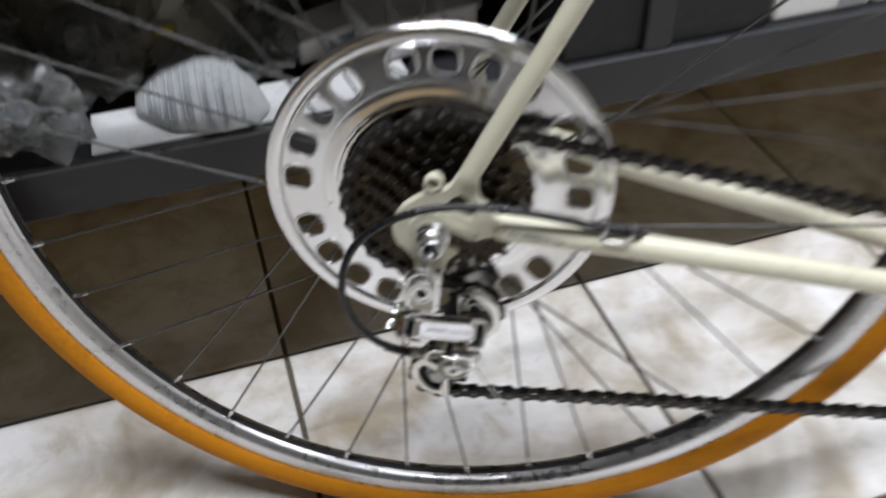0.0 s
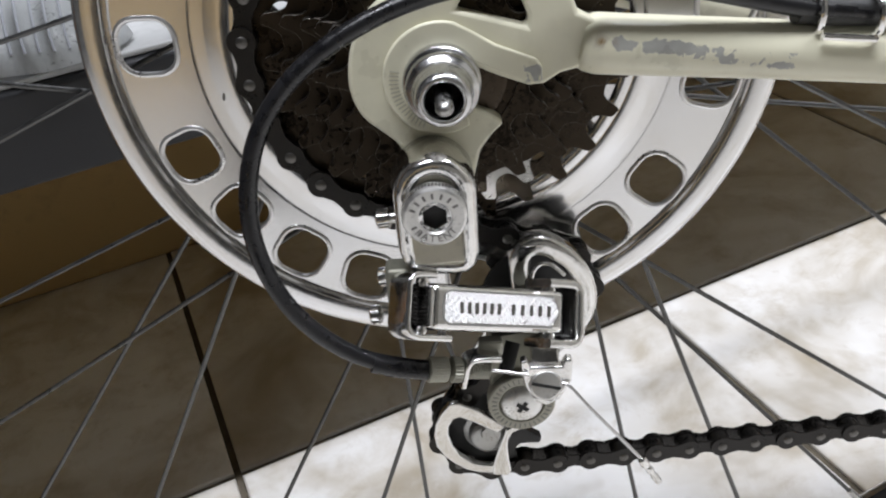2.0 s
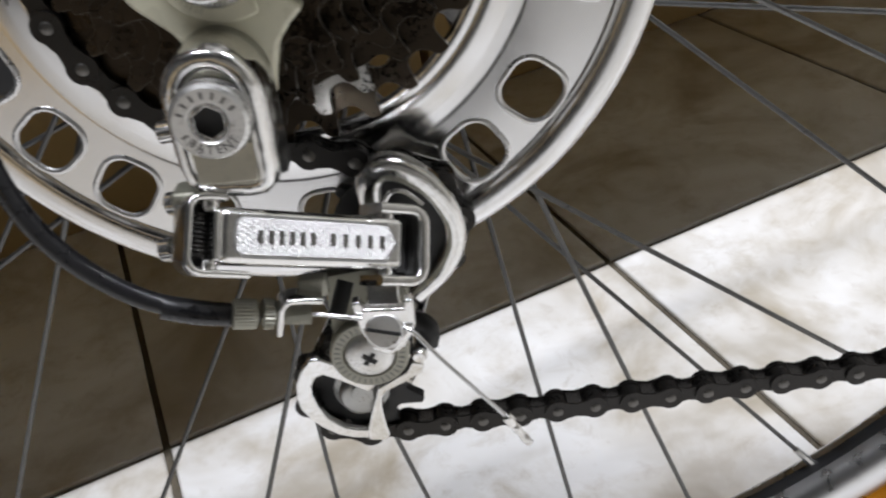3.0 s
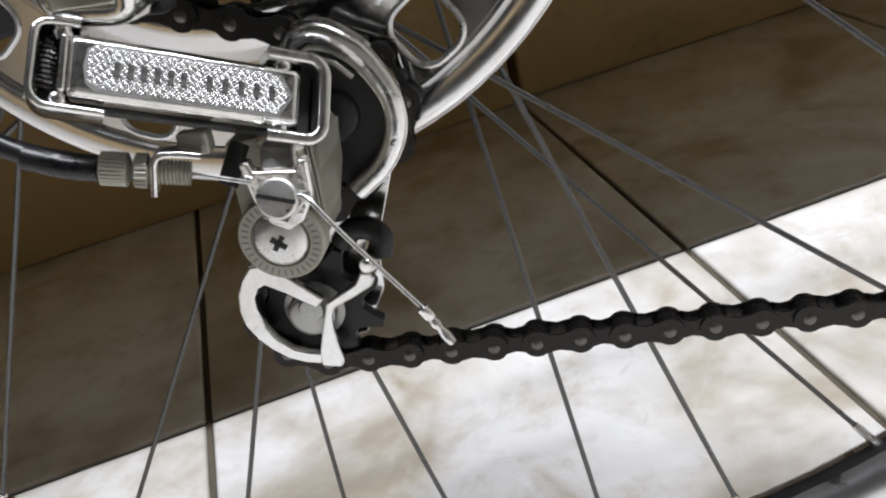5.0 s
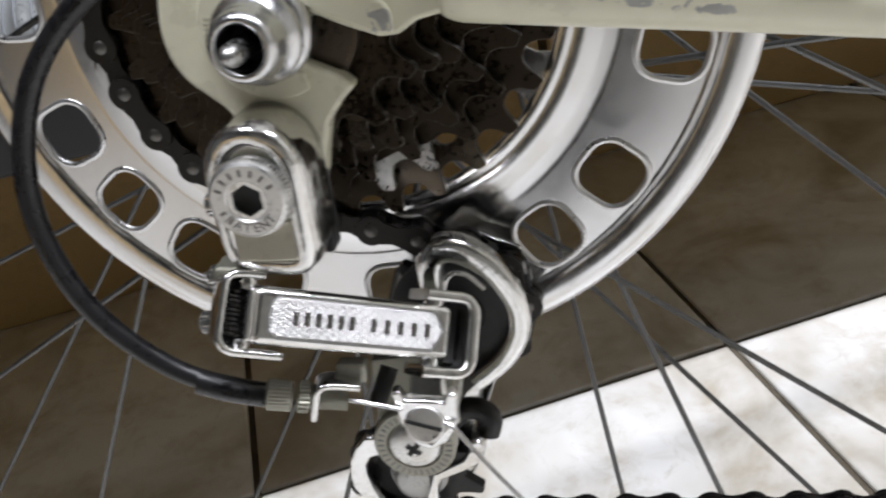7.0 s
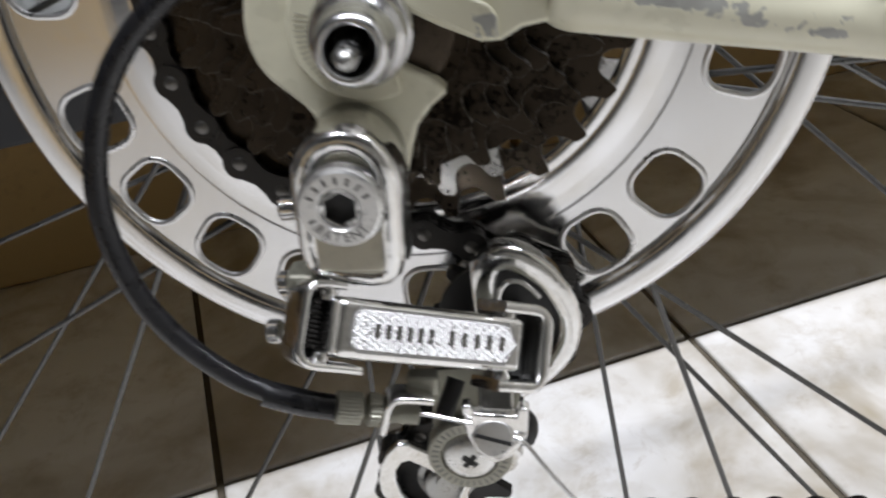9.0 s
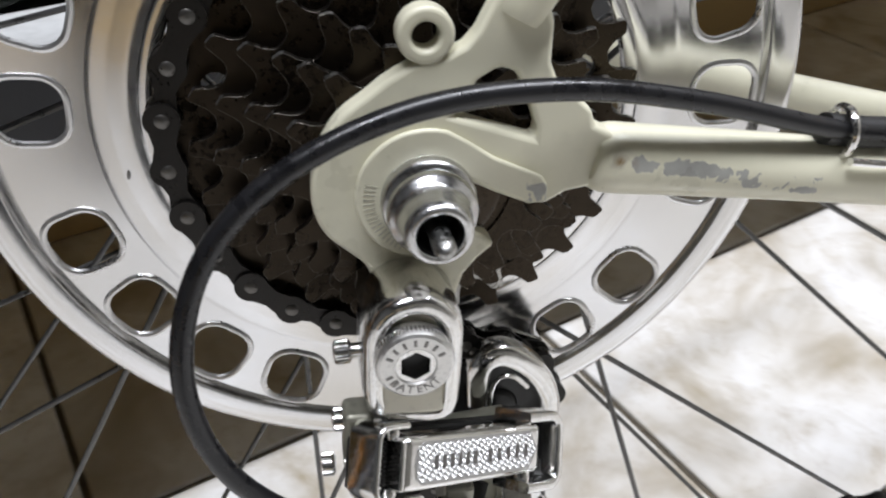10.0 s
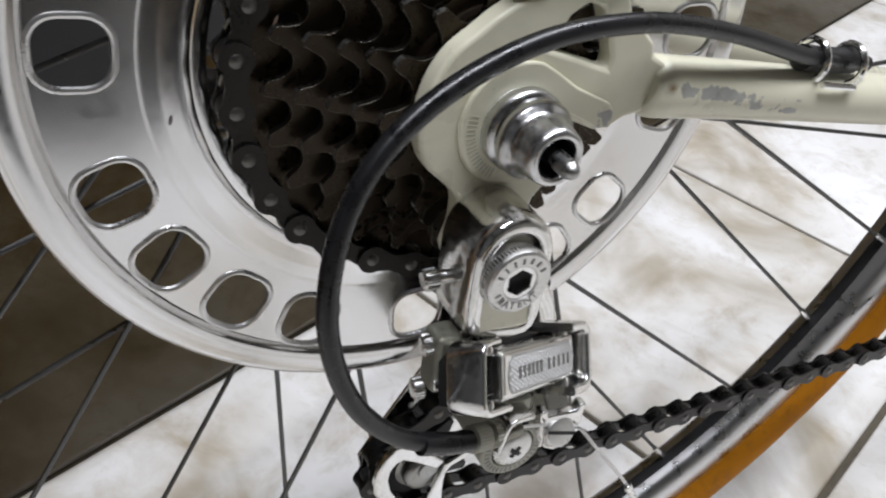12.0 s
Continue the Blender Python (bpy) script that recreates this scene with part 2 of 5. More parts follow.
# ---- mesh helpers ----
def part(name, bm, mat, parent=None, label="", scale=0.001, sharp=38, bevel=0.0, segments=2, at=None):
    """One mesh object from a bmesh in millimetres, under a thing or a part."""
    bmesh.ops.recalc_face_normals(bm, faces=bm.faces)
    bmesh.ops.scale(bm, vec=(scale,) * 3, verts=bm.verts)
    me = bpy.data.meshes.new(name)
    bm.to_mesh(me)
    bm.free()
    for m in mat if isinstance(mat, (list, tuple)) else (mat,):
        me.materials.append(m)
    me.shade_smooth()
    ob = new(name, me)
    if bevel:
        b = ob.modifiers.new("bevel", "BEVEL")
        b.width, b.segments, b.limit_method, b.angle_limit, b.harden_normals = bevel * scale, segments, "ANGLE", radians(32), True
        b.use_clamp_overlap = True
    else:
        me.set_sharp_from_angle(angle=radians(sharp))
    if parent:
        ob.parent = parent
    if at is not None:
        ob.matrix_local = at
    if label:
        tagged(ob, label)
    return ob


def share(name, source, parent, m, label=""):
    """Another object on the mesh of source."""
    ob = new(name, source.data)
    for mod in source.modifiers:
        b = ob.modifiers.new("bevel", "BEVEL")
        b.width, b.segments, b.limit_method, b.angle_limit, b.harden_normals = mod.width, mod.segments, "ANGLE", mod.angle_limit, True
    ob.parent = parent
    ob.matrix_local = m
    if label:
        tagged(ob, label)
    return ob


def add_lathe(bm, profile, n=48, m=None, closed=False, index=0):
    """Turns (radius, y) points round the y axis. m places the result."""
    rings = []
    m = m or Matrix()
    for r, y in profile:
        if r < 1e-6:
            rings.append([bm.verts.new(m @ Vector((0, y, 0)))])
        else:
            rings.append([bm.verts.new(m @ Vector((r * math.cos(a), y, r * math.sin(a)))) for a in (2 * math.pi * k / n for k in range(n))])
    pairs = list(zip(rings, rings[1:])) + ([(rings[-1], rings[0])] if closed else [])
    for a, b in pairs:
        for k in range(n):
            j = (k + 1) % n
            if len(a) == 1 and len(b) == 1:
                continue
            if len(a) == 1:
                f = bm.faces.new((a[0], b[k], b[j]))
            elif len(b) == 1:
                f = bm.faces.new((a[k], a[j], b[0]))
            else:
                f = bm.faces.new((a[k], a[j], b[j], b[k]))
            f.material_index = index
    return bm


def add_outline(bm, loops, y0, y1, m=None, index=0):
    """A flat plate from an outline and holes, points (x, z), between y0 and y1."""
    m = m or Matrix()
    edges = []
    for loop in loops:
        vs = [bm.verts.new(Vector((x, y0, z))) for x, z in loop]
        edges += [bm.edges.new((vs[i], vs[(i + 1) % len(vs)])) for i in range(len(vs))]
    got = bmesh.ops.triangle_fill(bm, use_beauty=True, use_dissolve=False, edges=edges, normal=(0, -1, 0))
    faces = [g for g in got["geom"] if isinstance(g, bmesh.types.BMFace)]
    ext = bmesh.ops.extrude_face_region(bm, geom=faces)
    moved = [g for g in ext["geom"] if isinstance(g, bmesh.types.BMVert)]
    bmesh.ops.translate(bm, vec=(0, y1 - y0, 0), verts=moved)
    all_verts = {v for e in edges if e.is_valid for v in e.verts} | {v for f in faces if f.is_valid for v in f.verts} | set(moved)
    for v in all_verts:
        v.co = m @ v.co
    for v in all_verts:
        for f in v.link_faces:
            f.material_index = index
    return bm


def circle(cx, cz, r, n=32, a0=0.0):
    return [(cx + r * math.cos(a0 + 2 * math.pi * k / n), cz + r * math.sin(a0 + 2 * math.pi * k / n)) for k in range(n)]


def smooth_path(points, per=10):
    """A round curve through the points."""
    p = [Vector(v) for v in points]
    p = [2 * p[0] - p[1]] + p + [2 * p[-1] - p[-2]]
    out = []
    for i in range(len(p) - 3):
        a, b, c, d = p[i : i + 4]
        for k in range(per):
            t = k / per
            out.append(0.5 * (2 * b + (c - a) * t + (2 * a - 5 * b + 4 * c - d) * t * t + (3 * b - a - 3 * c + d) * t**3))
    return out + [p[-2]]


def add_sweep(bm, path, section, up=None, caps=True, index=0, taper=None):
    """Draws a closed section (side, up) along a path. up: the fixed way that stays up, or None to turn freely."""
    path = [Vector(p) for p in path]
    rings, side = [], None
    for i, p in enumerate(path):
        t = (path[min(i + 1, len(path) - 1)] - path[max(i - 1, 0)]).normalized()
        if up is not None:
            side = Vector(up).cross(t).normalized()
        elif side is None:
            side = t.orthogonal().normalized()
        else:
            side = (side - t * side.dot(t)).normalized()
        top = t.cross(side)
        k = taper(i / (len(path) - 1)) if taper else 1.0
        rings.append([bm.verts.new(p + side * (s * k) + top * (h * k)) for s, h in section])
    n = len(section)
    for a, b in zip(rings, rings[1:]):
        for k in range(n):
            bm.faces.new((a[k], a[(k + 1) % n], b[(k + 1) % n], b[k])).material_index = index
    if caps:
        bm.faces.new(rings[0]).material_index = index
        bm.faces.new(rings[-1][::-1]).material_index = index
    return bm


def ring_section(r, n=12, ry=None):
    return [(r * math.cos(2 * math.pi * k / n), (ry or r) * math.sin(2 * math.pi * k / n)) for k in range(n)]


def rounded(w, h, r, n=4):
    """A rectangle with round corners, centred."""
    out = []
    for cx, cy, a in ((w / 2 - r, h / 2 - r, 0), (-w / 2 + r, h / 2 - r, 90), (-w / 2 + r, -h / 2 + r, 180), (w / 2 - r, -h / 2 + r, 270)):
        out += [(cx + r * math.cos(radians(a + 90 * k / n)), cy + r * math.sin(radians(a + 90 * k / n))) for k in range(n + 1)]
    return out


def add_box(bm, size, m=None, index=0):
    got = bmesh.ops.create_cube(bm, size=1.0, matrix=(m or Matrix()) @ Matrix.Diagonal((*size, 1)))
    for v in got["verts"]:
        for f in v.link_faces:
            f.material_index = index
    return bm


def add_knurl(bm, r, y0, y1, teeth, depth=0.35, m=None, index=0, chamfer=0.5):
    """A short knurled cylinder along y."""
    m = m or Matrix()
    n = teeth * 4
    prof = [(0, y0), (0.72, y0), (1.0, y0 + chamfer), (1.0, y1 - chamfer), (0.72, y1), (0, y1)]
    rings = []
    for q, y in prof:
        if q == 0:
            rings.append([bm.verts.new(m @ Vector((0, y, 0)))])
            continue
        row = []
        for k in range(n):
            a = 2 * math.pi * k / n
            rr = r * q - (depth if (k % 4) in (0, 1) and q == 1.0 else 0)
            row.append(bm.verts.new(m @ Vector((rr * math.cos(a), y, rr * math.sin(a)))))
        rings.append(row)
    for a, b in zip(rings, rings[1:]):
        for k in range(n):
            j = (k + 1) % n
            if len(a) == 1:
                f = bm.faces.new((a[0], b[k], b[j]))
            elif len(b) == 1:
                f = bm.faces.new((a[k], a[j], b[0]))
            else:
                f = bm.faces.new((a[k], a[j], b[j], b[k]))
            f.material_index = index
    return bm


def along(p, q):
    """A frame at p whose y axis points to q."""
    d = (Vector(q) - Vector(p)).normalized()
    return Matrix.Translation(Vector(p)) @ d.to_track_quat("Y", "Z").to_matrix().to_4x4()


def empty(name, m, label, category, group=""):
    ob = new(name)
    ob.matrix_world = m
    ob.empty_display_size = 0.05
    return tagged(ob, label, category, group)

# ---- the room ----
ROOM_U, ROOM_V0, ROOM_V1, ROOM_H = 2.4, -3.3, 1.0, 2.62


def slab(name, u0, u1, v0, v1, z0, z1, mat, label, category):
    bm = bmesh.new()
    add_box(bm, (u1 - u0, v1 - v0, z1 - z0))
    ob = part(name, bm, mat, scale=1.0, sharp=30)
    ob.matrix_world = Matrix.Translation(aisle((u0 + u1) / 2, (v0 + v1) / 2, (z0 + z1) / 2)) @ AISLE_TURN
    return tagged(ob, label, category, kind="structure")


floor = slab("floor", -ROOM_U - 0.1, ROOM_U + 0.1, ROOM_V0 - 0.1, ROOM_V1 + 0.1, -0.12, -0.0035, GROUT, "brown sunken grout bed under marbled floor tiles", "floor")
slab("ceiling", -ROOM_U - 0.1, ROOM_U + 0.1, ROOM_V0 - 0.1, ROOM_V1 + 0.1, ROOM_H, ROOM_H + 0.1, CEILING, "plain grey painted ceiling over the room", "ceiling")
slab("wall_north", -ROOM_U - 0.1, ROOM_U + 0.1, ROOM_V1, ROOM_V1 + 0.1, 0, ROOM_H, WALL, "plain painted wall behind the storage rack", "wall")
slab("wall_south", -ROOM_U - 0.1, ROOM_U + 0.1, ROOM_V0 - 0.1, ROOM_V0, 0, ROOM_H, WALL, "plain grey painted wall facing the storage rack", "wall")
# unseen end walls: pale east lifts the floor's shade, dark west deepens it
slab("wall_east", ROOM_U, ROOM_U + 0.1, ROOM_V0, ROOM_V1, 0, ROOM_H, WALL_BOUNCE, "unseen wall across the aisle end, pale to bounce fill light", "wall")
slab("wall_west", -ROOM_U - 0.1, -ROOM_U, ROOM_V0, ROOM_V1, 0, ROOM_H, WALL_ABSORB, "unseen wall closing the aisle, dark to cut fill light", "wall")


def ceiling_lamp(u, v):
    lamp = empty("ceiling_lamp", Matrix.Translation(aisle(u, v, ROOM_H)) @ AISLE_TURN, "white batten tube lamp fixed to the ceiling", "lamp")
    bm = bmesh.new()
    add_box(bm, (2.96, 0.05, 0.05), Matrix.Translation((0, 0, -0.027)))
    part("housing", bm, CEILING, lamp, scale=1.0, bevel=0.006)
    return lamp


ceiling_lamp(LAMP_U, LAMP_V)

# ---- the bicycle: millimetres from the rear axle's middle, x to the front, y to the far side ----
BIKE = Matrix.Translation((0, 0, 0.3384)) @ Matrix.Rotation(radians(0.90), 4, "Z") @ Matrix.Rotation(radians(-4.71), 4, "X") @ Matrix.Translation((0, -0.0010, 0)) @ Matrix.Rotation(radians(4.0), 4, "Y")
bicycle = empty("bicycle", BIKE, "old cream road bicycle leaning on the tiles, rear drivetrain side", "bicycle")


def rear_wheel():
    # rim: box section with flat brake tracks
    bm = bmesh.new()
    prof = [(302.3, 2.8), (303.0, 5.6), (304.0, 7.6), (306.0, 9.6), (309.5, 11.2), (311.5, 11.4), (320.5, 11.6), (322.0, 11.0), (322.0, 9.6), (312.0, 8.6), (311.0, 0), (312.0, -8.6), (322.0, -9.6), (322.0, -11.0), (320.5, -11.6), (311.5, -11.4), (309.5, -11.2), (306.0, -9.6), (304.0, -7.6), (303.0, -5.6), (302.3, -2.8)]
    add_lathe(bm, prof, 200)
    rim = part("rear_wheel", bm, RIM, bicycle, "polished aluminium rear wheel with steel spokes", sharp=25)
    bm = bmesh.new()
    add_lathe(bm, [(302.3, -2.8), (302.1, -1.4), (302.1, 0), (302.1, 1.4), (302.3, 2.8)], 200)
    part("rim_bed", bm, RIMBED, rim, "dark inner rim bed")
    bm = bmesh.new()
    side = []
    for k in range(0, 25):
        a = radians(-62 + 124 * k / 24)
        side.append((329.4 + 16.0 * math.cos(a), 16.0 * math.sin(a)))
    add_lathe(bm, [p for p in side if abs(p[1]) <= 8.6], 200)
    soft = [part("tread", bm, TREAD, rim, "black rubber tread")]
    for sign in (-1, 1):
        bm = bmesh.new()
        wall = [(318.6, sign * 9.8), (319.6, sign * 12.2), (321.8, sign * 14.6), (325.2, sign * 16.6), (329.4, sign * 17.4), (333.9, sign * 17.0), (338.4, sign * 15.0), (342.0, sign * 11.6), (344.2, sign * 8.0), (341.4, sign * 7.0)]
        add_lathe(bm, wall, 200)
        soft.append(part("sidewall", bm, GUM, rim, "orange-tan gum sidewall"))
    # spokes, three-cross
    spokes = []
    for k in range(36):
        a = radians(7.15 + 10 * k)
        right = k % 2 == 1
        lead = 1 if k % 4 in (0, 1) else -1
        h = a + lead * radians(55)
        y = -16.3 if right else 33.5
        y += 1.6 * lead
        top = Vector((299.0 * math.cos(a), -2.0 if right else 2.0, 299.0 * math.sin(a)))
        low = Vector((37.0 * math.cos(h), y, 37.0 * math.sin(h)))
        bm = bmesh.new()
        add_sweep(bm, [low, low.lerp(top, 0.5), top], ring_section(0.95, 8))
        part("spoke", bm, SPOKE, rim)
        out = top.lerp(low, -0.028)
        bm = bmesh.new()
        f = along(top.lerp(low, 0.028), out)
        add_lathe(bm, [(0, 0), (1.25, 0), (1.55, 1.0), (1.75, 9.0), (2.2, 12.0), (2.2, 16.0), (0, 16.0)], 8, f)
        part("nipple", bm, CHROME, rim)
    rim.location.y = -0.0015
    # the tyre lies flat where it meets the tiles
    m = BIKE @ Matrix.Translation((0, -0.0015, 0))
    inv = m.inverted()
    for ob in soft:
        for v in ob.data.vertices:
            p = m @ v.co
            if p.z < 0.0004:
                p.z = 0.0004
                v.co = inv @ p
    return rim


rear_wheel()


def hub():
    bm = bmesh.new()
    add_lathe(bm, [(0, -64), (7.5, -64), (7.5, -24), (11, -22), (40, -20.4), (41, -19.0), (40, -17.6), (15, -16), (12.5, -8), (12, 8), (13, 26), (40, 31.6), (41, 33), (40, 34.4), (12, 37), (8, 44), (8, 62), (0, 62)], 48)
    part("hub", bm, ALLOY, bicycle, "polished aluminium rear hub")


hub()


def spoke_protector():
    """Spun disc between spokes and sprockets, with twenty lipped openings in five groups of four."""
    bm = bmesh.new()
    # dished inner flange, bead, and rolled outer flange
    add_lathe(bm, [(58.5, -27.6), (58.7, -29.0), (59.3, -29.3), (62.1, -29.15), (62.5, -28.98), (63.0, -29.15), (65.4, -29.1), (66.2, -29.0), (69.6, -28.36), (70.4, -28.22), (73.1, -28.19), (73.7, -28.13), (74.2, -28.18), (74.6, -28.2)], 180)
    add_lathe(bm, [(74.6, -28.2), (74.6, -26.8), (70.0, -26.9), (65.8, -27.7), (59.0, -27.5), (58.5, -27.6)], 180)
    add_lathe(bm, [(96.9, -28.2), (97.6, -27.6), (98.4, -26.4), (99.2, -27.5), (99.8, -28.3), (100.3, -28.5), (105.2, -28.5), (106.8, -28.2), (107.9, -27.5), (108.4, -26.6), (108.2, -24.8), (107.0, -25.2), (104.4, -26.9), (100.0, -27.3), (98.4, -25.2), (96.9, -26.8)], 180)
    # arms that carry the disc on the hub
    for k in range(5):
        a = radians(-27 + 72 * k)
        arm = []
        for r, w in ((60.6, -9.5), (58.4, -7.2), (55.0, -5.8), (38.0, -5.4), (38.0, 5.4), (55.0, 5.8), (58.4, 7.2), (60.6, 9.5)):
            arm.append((r * math.cos(a) - w * math.sin(a), r * math.sin(a) + w * math.cos(a)))
        add_outline(bm, [arm], -28.0, -26.9)
    loops = [circle(0, 0, 96.9, 180), circle(0, 0, 74.6, 180)]
    lips = []
    for g in range(5):
        for k in range(4):
            a = radians(202.2 + 72 * g + 16.0 * k)
            hole = []
            for x, z in rounded(17.8, 17.2, 6.4, 5):
                r, w = 87.5 + x, z
                hole.append((r * math.cos(a) - w * math.sin(a), r * math.sin(a) + w * math.cos(a)))
            loops.append(hole)
            lips.append(hole)
    add_outline(bm, loops, -28.2, -26.8)
    for hole in lips:
        path = [Vector((x, -28.0, z)) for x, z in hole]
        add_sweep(bm, path + path[:2], ring_section(0.95, 8), up=(0, 1, 0), caps=False, index=1)
    disc = part("spoke_protector", bm, [ALLOY, LIP], bicycle, "spun aluminium spoke protector disc with lipped openings", sharp=30)

    # one dark spot on the inner flange, a painted reflection of the chain
    bm = bmesh.new()
    add_lathe(bm, [(0, -0.25), (0.6, -0.2), (0.9, 0.0), (0.6, 0.2), (0, 0.25)], 12, Matrix.Rotation(radians(168), 4, "Y") @ Matrix.Translation((68.7, -28.56, 0)) @ Matrix.Rotation(radians(25), 4, "Y") @ Matrix.Diagonal((0.6, 0.4, 1.7, 1)))
    part("dark_reflection", bm, MARK, disc, "small dark spot painted for a reflection")


spoke_protector()


PITCH, CHAIN_Y = 12.5, -39.6


def freewheel():
    bm = bmesh.new()
    add_lathe(bm, [(0, -69.5), (16, -69.5), (17.5, -68.5), (17.5, -66), (23, -66), (23, -62), (26, -61), (26, -30), (20, -28), (0, -28)], 48)
    body = part("freewheel", bm, COG, bicycle, "brown-black oxidised six-speed freewheel")
    rings = ((28, 38.0), (24, 30.0), (21, 26.5), (18, 24.0), (16, 22.5), (14, 20.5))
    for i, (teeth, inner) in enumerate(rings):
        rp = PITCH / 2 / math.sin(math.pi / teeth)
        y = CHAIN_Y - 5.2 * i
        turn = radians(180.54 - 180 / teeth)  # a tooth of every sprocket lies on one line
        outline = []
        step = 2 * math.pi / teeth
        for k in range(teeth):
            c = turn + k * step  # a roller's seat
            for f, r in ((-0.5, 2.3), (-0.43, 2.6), (-0.38, 2.0), (-0.35, 0.7), (-0.325, -0.6), (-0.28, -2.1), (-0.2, -3.4), (-0.09, -4.0), (0.03, -4.1), (0.14, -3.8), (0.23, -2.9), (0.3, -1.4), (0.33, 0.2), (0.365, 1.5), (0.43, 2.1)):
                r += rp
                outline.append((r * math.cos(c + f * step), r * math.sin(c + f * step)))
        bm = bmesh.new()
        loops = [outline, circle(0, 0, inner, 40)]
        if teeth == 28:
            for k in range(5):
                a = radians(20 + 72 * k)
                loops.append(circle(45.0 * math.cos(a), 45.0 * math.sin(a), 3.4, 14))
        add_outline(bm, loops, y - 1.0, y + 1.0)
        # worn edges all round
        bm.normal_update()
        for f in bm.faces:
            c = f.calc_center_median()
            if abs(f.normal.y) < 0.5:
                f.material_index = 2 if math.hypot(c.x, c.z) > rp + 1.3 else 1
        cog = part("sprocket", bm, [COG, TOOTH, BARE], body, bevel=0.14, segments=2)
        cog.modifiers["bevel"].material = 1
        if teeth == 24:  # a bright steel patch over teeth low on the second sprocket
            patch_edge = [(x * 0.992, z * 0.992) for x, z in outline if -84 < math.degrees(math.atan2(z, x)) < -53]
            patch_edge.sort(key=lambda p: math.atan2(p[1], p[0]))
            back = [(r * math.cos(radians(a)), r * math.sin(radians(a))) for a, r in ((-55, 43.6), (-60, 42.6), (-67, 41.2), (-74, 41.6), (-80, 42.4))]
            bm = bmesh.new()
            add_outline(bm, [patch_edge + back], y - 1.12, y - 0.9)
            part("tooth_patch", bm, BARE, cog, "bright steel patch over the teeth")
        if i:
            bm = bmesh.new()
            add_lathe(bm, [(inner + 4.0, y + 1.0), (inner + 4.0, y + 4.2), (inner - 1, y + 4.2), (inner - 1, y + 1.0)], 40, closed=True)
            part("spacer", bm, COG, body)


freewheel()

# ---- chain ----
GUIDE, TENSION = Vector((27.3, CHAIN_Y, -85.6)), Vector((8.5, CHAIN_Y, -143.9))
PULLEY = PITCH / 2 / math.sin(math.pi / 9)


def chain_path():
    """Middle line of the chain, from the far end of its upper run to that of its lower run, as (x, z)."""
    big = PITCH / 2 / math.sin(math.pi / 28)
    pts = []
    out = Vector((1, -0.148)).normalized()
    a0 = math.atan2(out.x, -out.y)
    top = Vector((big * math.cos(a0), big * math.sin(a0)))
    pts += [top + out * d for d in range(420, 0, -3)]

    def inner_tangent(c1, r1, c2, r2, turn):
        """Touch points of the crossing tangent; turn: +1 leaves the first circle counter-clockwise."""
        d = c2 - c1
        base = math.atan2(d.y, d.x)
        off = math.acos((r1 + r2) / d.length) * -turn
        a = base + off
        n = Vector((math.cos(a), math.sin(a)))
        return c1 + n * r1, c2 - n * r2

    o, g, t = Vector((0, 0)), Vector((GUIDE.x, GUIDE.z)), Vector((TENSION.x, TENSION.z))
    p1, p2 = inner_tangent(o, big, g, PULLEY, 1)
    p3, p4 = inner_tangent(g, PULLEY, t, PULLEY, -1)

    def arc(c, r, p, q, ccw):
        a, b = math.atan2(p.y - c.y, p.x - c.x), math.atan2(q.y - c.y, q.x - c.x)
        if ccw and b < a:
            b += 2 * math.pi
        if not ccw and b > a:
            b -= 2 * math.pi
        n = max(int(abs(b - a) * r / 1.5), 2)
        return [c + Vector((math.cos(a + (b - a) * k / n), math.sin(a + (b - a) * k / n))) * r for k in range(n + 1)]

    def line(p, q):
        n = max(int((q - p).length / 1.5), 1)
        return [p.lerp(q, k / n) for k in range(n)]

    low = Vector((1, 0.0197)).normalized()
    end_touch = t + Vector((low.y, -low.x)) * PULLEY
    pts += arc(o, big, top, p1, True) + line(p1, p2) + arc(g, PULLEY, p2, p3, False) + line(p3, p4) + arc(t, PULLEY, p4, end_touch, True)
    pts += [end_touch + low * d for d in range(2, 430, 2)]
    return pts


